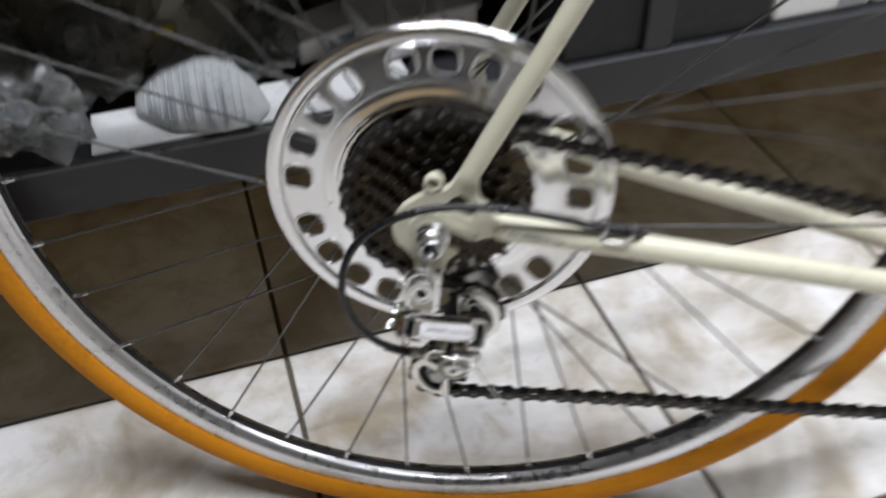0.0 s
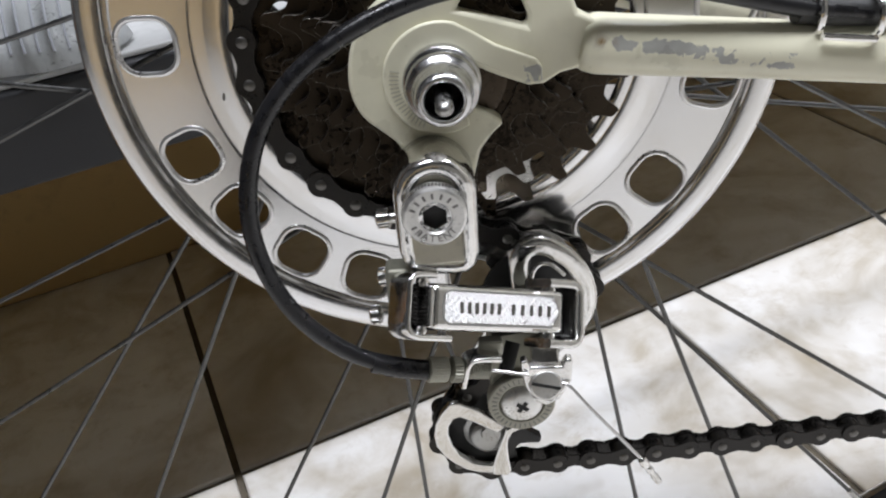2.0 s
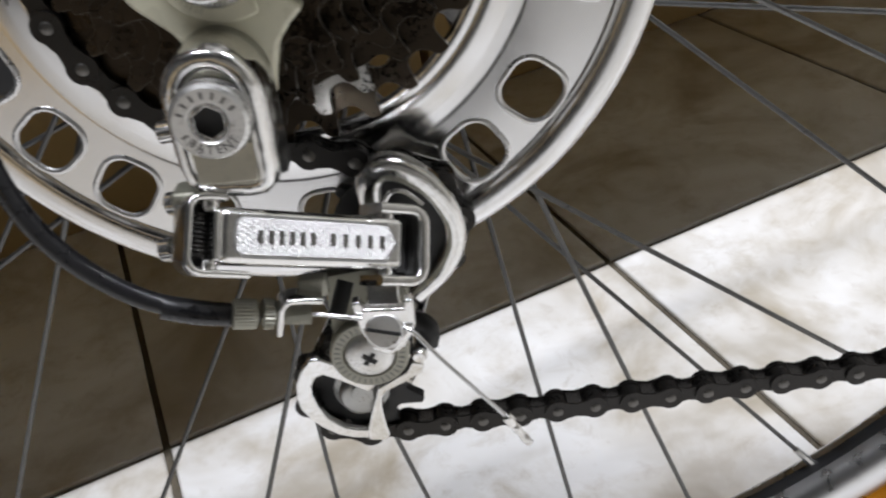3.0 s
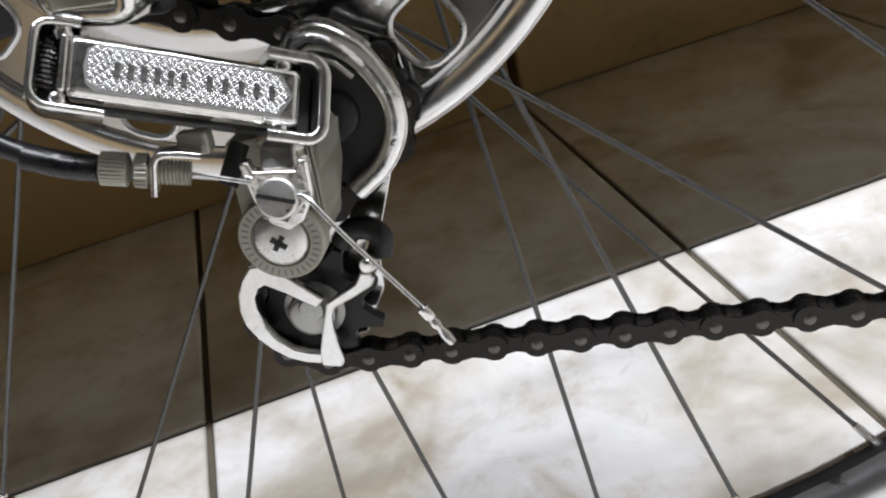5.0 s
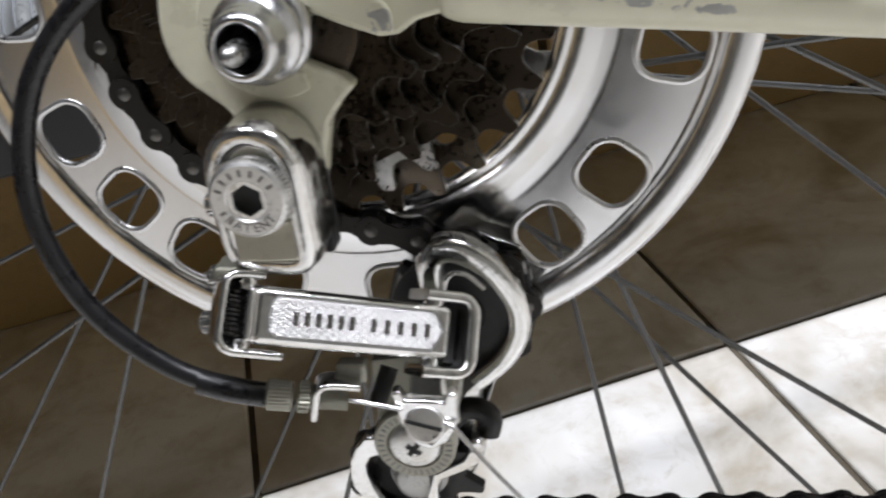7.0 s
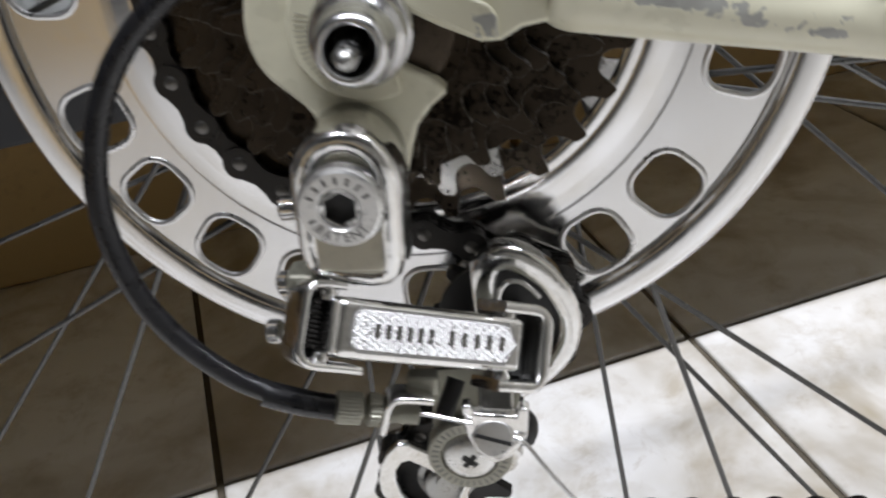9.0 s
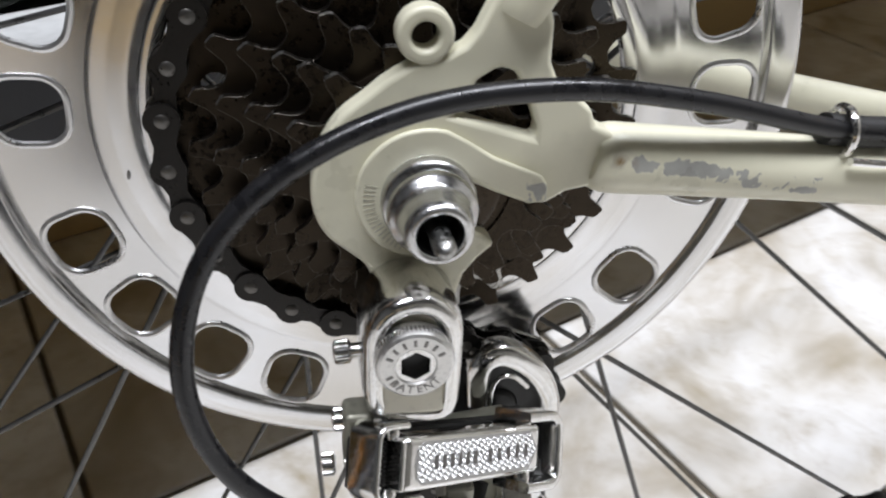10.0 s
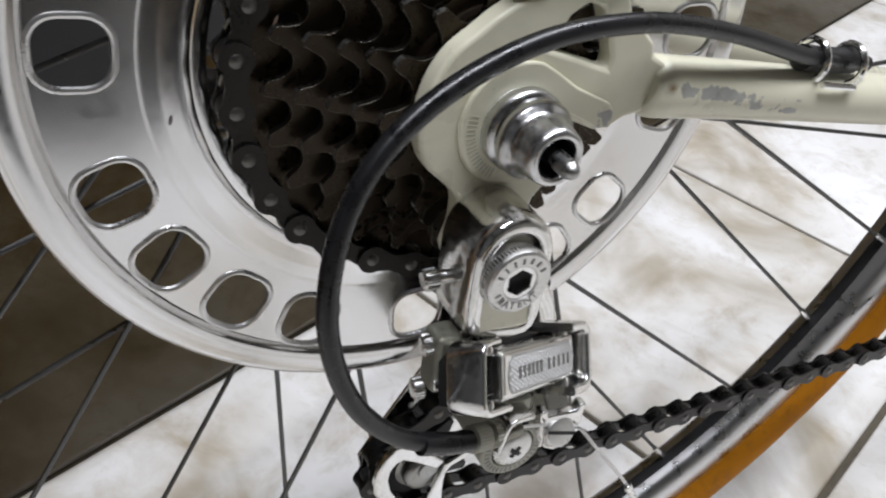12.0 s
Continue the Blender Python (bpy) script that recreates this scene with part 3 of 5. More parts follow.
def chain():
    pts = chain_path()
    big = PITCH / 2 / math.sin(math.pi / 28)
    seat = Vector((big * math.cos(radians(174.11)), big * math.sin(radians(174.11))))
    start = min(range(len(pts)), key=lambda i: (pts[i] - seat).length)

    def march(i, step):
        pins, here = [], seat
        while True:
            j = i
            while 0 <= j < len(pts) and (pts[j] - here).length < PITCH:
                j += step
            if not 0 <= j < len(pts):
                return pins
            a, b = pts[j - step], pts[j]
            lo, hi = 0.0, 1.0
            for _ in range(30):
                mid = (lo + hi) / 2
                if (a.lerp(b, mid) - here).length < PITCH:
                    lo = mid
                else:
                    hi = mid
            here = a.lerp(b, hi)
            pins.append(here)
            i = j

    pins = march(start, -1)[::-1] + [seat] + march(start, 1)
    first = len(march(start, -1))
    # rollers are one mesh; every link is a piece of its own
    slant = lambda p: CHAIN_Y - 0.7 + 0.0208 * max(p.x - 8.0, 0.0)  # the runs lead inwards to the front
    bm = bmesh.new()
    for p in pins:
        add_lathe(bm, [(2.2, -1.8), (3.9, -1.7), (3.9, 1.7), (2.2, 1.8)], 14, Matrix.Translation((p.x, slant(p), p.y)), closed=True)
    body = part("chain", bm, CHAIN, bicycle, "dark oiled steel roller chain")

    def link(outer):
        bm = bmesh.new()
        r, waist = (4.25, 2.5) if outer else (4.15, 2.3)
        shape = []
        for k in range(15):
            a = radians(50 + 260 * k / 14)
            shape.append((r * math.cos(a), r * math.sin(a)))
        shape += [(PITCH / 2, -waist)]
        for k in range(15):
            a = radians(-130 + 260 * k / 14)
            shape.append((PITCH + r * math.cos(a), r * math.sin(a)))
        shape += [(PITCH / 2, waist)]
        for s in (-1, 1):
            y0 = s * (2.75 if outer else 1.85)
            add_outline(bm, [shape], y0, y0 + s * 0.85)
        if outer:
            for x in (0, PITCH):
                add_lathe(bm, [(0, -4.05), (1.3, -4.0), (1.75, -3.65), (1.75, 3.65), (1.3, 4.0), (0, 4.05)], 12, Matrix.Translation((x, 0, 0)), index=1)
        return part("outer_link" if outer else "inner_link", bm, [CHAIN, PIN], body)

    kinds = {True: link(True), False: link(False)}
    used = set()
    for i, (p, q) in enumerate(zip(pins, pins[1:])):
        d = q - p
        m = Matrix.Translation((p.x * 0.001, slant(p) * 0.001, p.y * 0.001)) @ Matrix.Rotation(-math.atan2(d.y, d.x), 4, "Y") @ Matrix.Rotation(math.atan2(slant(q) - slant(p), d.length), 4, "Z")
        outer = (i - first) % 2 == 0
        if outer in used:
            share("outer_link" if outer else "inner_link", kinds[outer], body, m)
        else:
            kinds[outer].matrix_local = m
            used.add(outer)


chain()


# ---- frame ----
POCKETED = worn("soiled_enamel", (0.34, 0.33, 0.26), 0.4, 0.0, 60, 0.1, tint=0.15)


def frame_parts():
    # dropout with the hanger and the forward-opening axle slot
    outline = [(-2.6, 28.5), (-8.5, 25.0), (-13.1, 21.3), (-17.5, 17.8), (-20.6, 13.6), (-22.8, 8.2), (-23.9, 1.1), (-23.2, -4.6), (-20.8, -9.4), (-16.8, -13.2), (-13.3, -16.4), (-11.6, -20.0), (-11.4, -26.0), (-13.0, -32.0), (-10.5, -38.0), (-4.0, -40.5), (2.8, -38.0), (6.4, -32.0), (7.7, -26.0), (9.2, -20.6), (12.2, -16.6), (15.9, -13.2), (13.0, -10.6), (6.0, -7.2), (0.0, -5.6), (-4.2, -3.9), (-5.6, 0.0), (-4.2, 3.9), (0.0, 5.6), (6.5, 3.6), (15.0, -0.6), (22.5, -3.6), (26.5, -3.4), (30.6, -0.9), (36.3, 0.2), (40.0, 1.5), (40.0, 12.0), (35.0, 14.6), (34.2, 17.6), (31.0, 20.4), (26.0, 24.0), (24.2, 28.0), (24.0, 36.0), (22.0, 42.0), (15.0, 44.0), (11.5, 40.0), (9.0, 34.6), (6.6, 31.5), (2.6, 29.6)]
    contour = [(p.x, p.z) for p in smooth_path([(x, 0, z) for x, z in outline[:13]], 4)]
    outline = contour + outline[13:]
    window = [(4.6, 17.2), (22.4, 11.8), (22.6, 14.5), (20.0, 21.0), (17.2, 26.2), (13.6, 27.2), (9.6, 24.6)]
    bm = bmesh.new()
    add_outline(bm, [outline, window], -73.0, -67.0)
    drop = part("dropout", bm, CREAM, bicycle, "cream painted forged dropout with worn edges", bevel=1.3, segments=3)
    bm = bmesh.new()
    add_outline(bm, [circle(-1.2, 33.6, 5.7, 36), circle(-1.2, 33.6, 2.7, 24)], -73.4, -67.6)
    part("eyelet", bm, CREAM, drop, bevel=1.1, segments=3)
    # raised washer face round the axle and along the upper jaw
    boss = []
    for k in range(25):
        a = radians(74 + 224 * k / 24)
        boss.append((-0.3 + 14.9 * math.cos(a), 0.3 + 14.9 * math.sin(a)))
    boss += [(6.0, -9.0), (2.0, -8.4), (-3.6, -6.6), (-6.8, 0.0), (-3.6, 6.2), (1.0, 7.0), (8.0, 4.4), (16.0, 0.6), (22.0, -2.4), (25.8, -2.6), (25.9, 1.6), (24.4, 3.9), (14.0, 8.4), (8.5, 12.0)]
    bm = bmesh.new()
    add_outline(bm, [boss], -74.4, -72.9)
    part("washer_face", bm, CREAM, drop, bevel=0.9, segments=3)
    # teeth that the wheel nut has pressed into the paint
    bm = bmesh.new()
    for k in range(17):
        a = radians(165 + 80 * k / 16)
        m = Matrix.Translation((0.0, -74.4, 0.0)) @ Matrix.Rotation(-a, 4, "Y") @ Matrix.Translation((12.2, 0, 0))
        add_box(bm, (2.4, 0.25, 0.28), m)
    part("serration", bm, POCKETED, drop, "nut marks pressed through the paint")
    # boss behind the hanger bolt
    bm = bmesh.new()
    add_lathe(bm, [(0, -75.0), (9.0, -75.0), (10.2, -74.2), (10.4, -72.5)], 40, Matrix.Translation((-4.0, 0, -30.0)))
    part("hanger_boss", bm, CREAM, drop)
    # stays
    def stay(name, points, radii, label):
        bm = bmesh.new()
        path = smooth_path(points, 8)
        add_sweep(bm, path, ring_section(1.0, 28), taper=radii)
        return part(name, bm, CREAM, bicycle, label)
    ease = lambda a, b, c: (lambda t: a + (b - a) * min(t / c, 1.0) ** 0.5)
    stay("chain_stay", [(35.5, -69.5, 6.2), (42, -68.6, 4.9), (60, -66.4, 2.3), (88, -64.0, -1.4), (140, -60.0, -8.6), (260, -50.0, -25.5), (420, -38.0, -49)], ease(5.6, 7.9, 0.14), "cream chain stay with grey paint chips")
    # brazed plug that closes the stay
    bm = bmesh.new()
    add_lathe(bm, [(0, -3.4), (3.6, -2.8), (5.8, -1.0), (6.9, 1.6), (7.1, 4.0), (6.4, 5.6), (5.4, 6.0)], 32, along((38.0, -69.1, 5.7), (60.0, -66.4, 2.3)))
    part("stay_plug", bm, CREAM, drop)
    stay("chain_stay", [(38, 69.5, 3), (44, 68.6, 0.0), (60, 67.0, -6.0), (88, 66.0, -14.0), (140, 64.0, -27.5), (260, 55.0, -50.0), (420, 40.0, -80)], ease(5.6, 8.2, 0.14), "cream chain stay on the far side")
    stay("seat_stay", [(16.5, -70.0, 36.5), (21.0, -69.4, 46.0), (30.0, -68.6, 66.0), (50.0, -66.4, 109.0), (95.0, -60.0, 208.0), (180.0, -46.0, 395.0)], ease(4.9, 6.1, 0.15), "cream seat stay tapering to the dropout")
    stay("seat_stay", [(16.5, 70.0, 36.5), (21.0, 69.4, 46.0), (30.0, 68.6, 66.0), (50.0, 66.4, 109.0), (95.0, 60.0, 208.0), (180.0, 46.0, 395.0)], ease(4.9, 6.1, 0.15), "cream seat stay on the far side")
    bm = bmesh.new()
    add_outline(bm, [[(-16, 16), (-20, 4), (-14, -12), (2, -16), (12, -10), (38, -2), (40, 10), (26, 24), (22, 40), (12, 40), (6, 28)]], 67.0, 73.0)
    part("dropout", bm, CREAM, bicycle, "cream forged dropout on the far side", bevel=1.0)


frame_parts()


def quick_release():
    """Skewer nut: toothed foot, stepped chrome barrel with a dark hollow, threaded rod."""
    bm = bmesh.new()
    add_lathe(bm, [(4.5, -69), (9.2, -69), (9.6, -74.6), (10.0, -75.4), (10.0, -77.4), (9.4, -78.2), (8.7, -78.6), (8.7, -79.4), (9.3, -80.0), (9.4, -81.8), (8.8, -82.8), (8.0, -83.4), (7.5, -84.4), (7.2, -86.2), (7.0, -88.4), (6.7, -90.0), (6.1, -90.8), (5.4, -91.1), (4.8, -90.8), (4.5, -89.8), (4.4, -81.0), (0, -81.0)], 64)
    nut = part("skewer_nut", bm, NICKEL, bicycle, "chrome quick-release nut with a hollow end", sharp=50)
    bm = bmesh.new()
    for k in range(60):
        a = 2 * math.pi * k / 60
        m = Matrix.Rotation(-a, 4, "Y") @ Matrix.Translation((9.45, -72.4, 0))
        add_box(bm, (0.7, 4.6, 0.5), m)
    part("serrated_ring", bm, NICKEL, nut, bevel=0.1)
    # black liner paints the shade inside the hollow
    bm = bmesh.new()
    add_lathe(bm, [(4.37, -90.0), (4.32, -81.6), (0, -81.6)], 40)
    part("hollow", bm, BLACK, nut, "dark hollow")
    bm = bmesh.new()
    rod = [(2.1 + (0.16 if k % 2 else -0.1), -81.0 - k * 0.46) for k in range(33)]
    add_lathe(bm, [(0, -81.0)] + rod + [(1.8, -96.4), (1.3, -97.3), (0.6, -97.7), (0, -97.8)], 28)
    part("threaded_rod", bm, STEEL, nut, "threaded steel rod end", sharp=60)


quick_release()


# ---- rear derailleur ----
def raised_letter(letter, size, m, parent):
    """One raised letter as a mesh, facing +z of m, in millimetres."""
    cu = bpy.data.curves.new("letter", "FONT")
    cu.body, cu.size, cu.extrude, cu.align_x, cu.align_y = letter, size * 1.35, 0.12, "CENTER", "CENTER"
    ob = bpy.data.objects.new("letter", cu)
    me = bpy.data.meshes.new_from_object(ob)
    bpy.data.objects.remove(ob)
    bpy.data.curves.remove(cu)
    bm = bmesh.new()
    bm.from_mesh(me)
    bpy.data.meshes.remove(me)
    bmesh.ops.transform(bm, matrix=m, verts=bm.verts)
    return part("letter", bm, MARK, parent)


ARM = Matrix.Translation((12.3, -87.6, -63.7)) @ Matrix((
    (0.8245, 0.1193, 0.5531, 0), (0.4160, 0.5406, -0.7313, 0), (-0.3845, 0.8327, 0.3989, 0), (0, 0, 0, 1)))
# the parallelogram's own frame: x along the arm, y up across it, z out of its face


SCREW = worn("dull_nickel_screw", (0.62, 0.615, 0.60), 0.34, 1.0, 120, 0.08, tint=0.15)
POCKET = worn("tarnished_chrome", (0.70, 0.68, 0.59), 0.4, 1.0, 40, 0.05, tint=0.08)


def derailleur():
    # upper knuckle: rounded tombstone with a pocket below the bolt
    shape = [(-4.0 + 10.9 * math.cos(radians(9 * k)), -28.0 + 11.6 * math.sin(radians(9 * k))) for k in range(21)]
    shape += [(-14.9, -33.0), (-14.9, -38.0), (-14.7, -43.0), (-13.8, -46.8), (-11.4, -49.4), (-7.0, -50.8), (0.0, -51.4), (3.6, -50.8), (6.0, -48.6), (6.9, -45.0), (6.9, -40.0), (6.9, -34.0)]

    def inset(d):
        out = []
        for k, (x, z) in enumerate(shape):
            (x0, z0), (x1, z1) = shape[k - 1], shape[(k + 1) % len(shape)]
            n = Vector((z1 - z0, x0 - x1)).normalized()
            out.append((x - n.x * d, z - n.y * d))
        return out

    bm = bmesh.new()
    rings = []
    for d, y in ((0.6, -72.5), (0.0, -73.6), (0.0, -84.8), (0.15, -86.4), (0.5, -87.8), (1.0, -88.7), (1.6, -89.2), (2.2, -89.4), (3.7, -89.45), (4.0, -89.3), (4.2, -88.9), (4.5, -87.8), (4.8, -87.4), (5.3, -87.2)):
        rings.append([bm.verts.new((x, y, z)) for x, z in inset(d)])
    for p, q in zip(rings, rings[1:]):
        for k in range(len(p)):
            j = (k + 1) % len(p)
            bm.faces.new((p[k], p[j], q[j], q[k]))
    bm.faces.new(rings[0])
    bm.faces.new(rings[-1]).material_index = 1
    body = part("rear_derailleur", bm, [CHROME, POCKET], bicycle, "chrome slant-arm rear derailleur with black pulleys", sharp=50)
    body.location.z = 0.0017

    def bars(size, places):
        """Stamped marks, one by one, on one mesh."""
        first = None
        for m in places:
            loc = Matrix.Translation(m.translation * 0.001) @ m.to_3x3().to_4x4()
            if first is None:
                bm = bmesh.new()
                add_box(bm, size)
                first = part("stamped_bar", bm, MARK, body, at=loc)
            else:
                share("stamped_bar", first, body, loc)

    # sloping floor of the recess below the bolt
    bm = bmesh.new()
    ramp_side = [(-86.9, -38.2), (-87.9, -38.2), (-89.8, -46.4), (-87.0, -47.6)]
    rows = [[bm.verts.new((x, y, z)) for y, z in ramp_side] for x in (-10.6, 2.6)]
    for k in range(4):
        bm.faces.new((rows[0][k], rows[0][(k + 1) % 4], rows[1][(k + 1) % 4], rows[1][k]))
    bm.faces.new(rows[0])
    bm.faces.new(rows[1])
    part("pocket", bm, POCKET, body, "dull sloping pocket below the bolt", bevel=0.4)
    # mounting bolt with hex socket
    c = Matrix.Translation((-4.3, 0, -31.2))
    bm = bmesh.new()
    add_lathe(bm, [(7.4, -87.0), (8.1, -88.0), (8.4, -91.6), (8.1, -92.6), (7.5, -93.0)], 56, c)
    add_lathe(bm, [(7.5, -93.0), (4.6, -93.0), (4.35, -92.7), (4.2, -92.7)], 56, c)
    part("hanger_bolt", bm, SCREW, body, "chrome bolt with a hex socket")
    bm = bmesh.new()
    add_outline(bm, [circle(-4.3, -31.2, 4.25, 36), circle(-4.3, -31.2, 3.45, 6, radians(30))], -92.7, -90.0)
    part("socket", bm, CHROME, body, bevel=0.15)
    # black disc paints the shade at the bottom of the socket
    bm = bmesh.new()
    add_lathe(bm, [(0, -90.1), (4.2, -90.1)], 12, c)
    part("socket_floor", bm, BLACK, body, "dark socket floor")
    bm = bmesh.new()
    for k in range(60):
        m = c @ Matrix.Rotation(2 * math.pi * k / 60, 4, "Y") @ Matrix.Translation((8.3, -90.9, 0))
        add_box(bm, (0.5, 1.7, 0.45), m)
    part("grip_teeth", bm, CHROME, body)
    bars((1.5, 0.22, 0.62), [c @ Matrix.Rotation(-radians(28 + (k if k < 7 else k + 1.2) * 21.5), 4, "Y") @ Matrix.Translation((6.0, -93.02, 0)) for k in range(9)])
    for k, letter in enumerate("PATENT"):
        face = Matrix.Rotation(radians(90), 4, "X")
        m = c @ Matrix.Rotation(-radians(222 + 19.0 * k), 4, "Y") @ Matrix.Translation((6.0, -93.0, 0)) @ face @ Matrix.Rotation(radians(90), 4, "Z")
        raised_letter(letter, 2.1, m, body)
    # stop screw behind the knuckle
    bm = bmesh.new()
    m = along((-11.1, -77.5, -37.4), (-21.1, -77.0, -38.4))
    add_lathe(bm, [(0, 0), (1.7, 0), (1.7, 6.0), (0, 6.0)], 14, m)
    add_knurl(bm, 2.8, 5.4, 9.4, 14, 0.35, m)
    part("stop_screw", bm, CHROME, body)
    # black plate in place of the shade behind the knuckle
    bm = bmesh.new()
    add_box(bm, (17, 7, 28), Matrix.Translation((-2, -72.8, -38)))
    part("back_plate", bm, BLACK, body, "black plate painting the shade behind the knuckle", bevel=1.5)

    # front link of the parallelogram
    bm = bmesh.new()
    add_box(bm, (46.0, 12.6, 7.0), ARM @ Matrix.Translation((0.0, 0, -3.6)))
    link = part("front_link", bm, CHROME, body, "bright chrome link plate with a knurled panel", bevel=2.1, segments=5)
    bm = bmesh.new()
    hexa = [(-17.6, 4.8), (18.0, 4.8), (21.0, 0), (18.0, -4.8), (-17.6, -4.8), (-19.4, -3.4), (-20.0, 0), (-19.4, 3.4)]
    add_outline(bm, [hexa], 0.0, 0.15, ARM @ Matrix(((1, 0, 0, 0), (0, 0, 1, 0), (0, 1, 0, -0.12), (0, 0, 0, 1))))
    step, rises = 0.80, (0.13, 0.28, 0.20)  # mixed heights, shaped to even out the lamp's glare
    for i in range(-48, 51):
        for j in range(-11, 12):
            if (i + j) % 2:
                continue
            x, y = i * step / 2, j * step / 2 * 0.98
            if abs(y) > 4.3 or not -19.2 + max(abs(y) - 2.6, 0) < x < 20.2 - abs(y) * 0.62:
                continue
            q = [ARM @ Vector((x + dx * step / 2, y + dy * step / 2 * 0.98, 0.07)) for dx, dy in ((1, 0), (0, 1), (-1, 0), (0, -1))]
            vs = [bm.verts.new(p) for p in q]
            tip = bm.verts.new(ARM @ Vector((x, y, 0.07 + rises[(i // 2 + j) % 3])))
            for k in range(4):
                bm.faces.new((vs[k], vs[(k + 1) % 4], tip))
    part("knurled_panel", bm, KNURL, body, "cross-knurled panel", sharp=8)
    bars((1.1, 2.9, 0.22), [ARM @ Matrix.Translation((-13.9 + 2.5 * k, 0.1, 0.28)) for k in range(6)] + [ARM @ Matrix.Translation((3.6 + 3.2 * k, 0.1, 0.28)) for k in range(5)])
    bm = bmesh.new()
    add_box(bm, (1.5, 11.2, 6.0), ARM @ Matrix.Translation((-23.6, 0, -2.6)))
    part("link_lip", bm, CHROME, body, bevel=0.6)
    # the yokes that hold both ends of the link
    def yoke(pts, n0, n1, thick, label):
        bm = bmesh.new()
        path = [ARM @ Vector((x, y, (n0 + n1) / 2)) for x, y in pts]
        up = (ARM.to_3x3() @ Vector((0, 0, 1))).normalized()
        add_sweep(bm, path, rounded(thick, abs(n1 - n0), 0.8, 3), up=up)
        return part("yoke", bm, CHROME, body, label)
    def corner(x, y, r, a0, a1, n=6):
        return [(x + r * math.cos(radians(a0 + (a1 - a0) * k / n)), y + r * math.sin(radians(a0 + (a1 - a0) * k / n))) for k in range(n + 1)]
    yoke([(15.0, 8.3)] + corner(23.6, 4.7, 3.6, 90, 0) + corner(23.8, -5.4, 3.6, 0, -90) + [(15.6, -9.0)], 2.6, -9.5, 2.6, "chrome yoke at the inner end of the link")
    yoke([(-21.0, 8.4), (-24.5, 8.4)] + corner(-26.4, 5.6, 2.6, 90, 180) + corner(-25.6, -4.6, 3.6, 180, 270) + [(-15.5, -8.4)], -1.2, -11.6, 1.7, "chrome yoke at the outer end of the link")
    # inside: spring, and a rear link painted black for the shade in the gap
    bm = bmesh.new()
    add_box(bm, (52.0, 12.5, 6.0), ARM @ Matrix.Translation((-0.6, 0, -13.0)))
    part("rear_link", bm, BLACK, body, "rear link, black for the shade inside", bevel=1.0)
    bm = bmesh.new()
    coil = [ARM @ Vector((-26.4 + 1.5 * math.cos(k * 0.8), -4.6 + k * 0.125, -5.2 + 1.7 * math.sin(k * 0.8))) for k in range(74)]
    add_sweep(bm, coil, ring_section(0.5, 6))
    part("spring", bm, CHAIN, body, "dark steel coil spring")
    for y in (6.4, -6.6):
        bm = bmesh.new()
        m = ARM @ Matrix.Translation((-24.0, y, -4.0))
        add_lathe(bm, [(0, -1.4), (1.6, -1.2), (2.0, 0), (1.6, 1.2), (0, 1.4)], 16, m)
        part("pivot_pin", bm, CHROME, body)
    for y in (7.2, -7.6):
        bm = bmesh.new()
        add_lathe(bm, [(0, -2.0), (1.9, -1.9), (2.2, 0), (1.9, 1.9), (0, 2.0)], 16, ARM @ Matrix.Translation((19.0, y, -3.0)))
        part("pivot_pin", bm, CHROME, body)
    # black blocks that paint the shaded gaps at both ends of the parallelogram
    for x, w, n in ((-26.2, 3.4, -11.0), (24.4, 3.0, -8.2)):
        bm = bmesh.new()
        add_box(bm, (w, 14.2, 7.6), ARM @ Matrix.Translation((x, 0.0, n)))
        part("pivot_block", bm, BLACK, body, "black filler for the shaded gap at the pivot", bevel=0.5)
    # limit screws
    for at in ((-18.2, -82.6, -53.2), (-21.2, -86.3, -63.0)):
        bm = bmesh.new()
        a = Vector(at)
        way = Vector((-0.97, 0.1, -0.1)).normalized()
        m = along(a - way * 9.5, a + way * 3.2)
        add_lathe(bm, [(0, 0), (1.5, 0), (1.6, 7.0), (0, 7.0)], 14, m)
        add_knurl(bm, 2.7, 9.4, 12.6, 15, 0.35, m)
        part("limit_screw", bm, CHROME, body)
    bm = bmesh.new()
    add_box(bm, (7.0, 8.0, 17.0), Matrix.Translation((-15.6, -82.8, -57.8)))
    part("screw_block", bm, GREEN, body, bevel=1.6, segments=3)

    # lower knuckle with the cage pivot
    bm = bmesh.new()
    add_outline(bm, [[(9.5, -82.2), (27.4, -80.2), (30.3, -86.2), (29.5, -96.2), (26.9, -106.2)] + [(17.9 + 9.0 * math.cos(radians(a)), -106.2 + 9.0 * math.sin(radians(a))) for a in range(-10, -190, -15)] + [(8.9, -98.2)]], -74.0, -52.0)
    part("lower_knuckle", bm, GREEN, body, "dull ribbed steel knuckle", bevel=1.2, segments=3)
    bm = bmesh.new()
    for k in range(10):
        add_box(bm, (0.42, 1.5, 15.0 + 0.5 * k), Matrix.Translation((21.8 + 0.85 * k, -74.4, -90.7)))
    for k in range(15):
        y = -73.0 + 1.35 * k
        add_box(bm, (0.8, 0.6, 21.0), Matrix.Translation((28.75, y, -95.2)) @ Matrix.Rotation(radians(10.5), 4, "Y"))
    part("rib", bm, ZINC, body, "fine ribs")
    pv = Matrix.Translation((17.9, 0, -105.8))
    bm = bmesh.new()
    add_lathe(bm, [(10.5, -72.0), (10.5, -76.4), (10.0, -77.0), (7.2, -77.1), (6.9, -76.4), (6.7, -76.2)], 48, pv)
    part("pivot_collar", bm, ZINC, body, "stamped zinc collar")
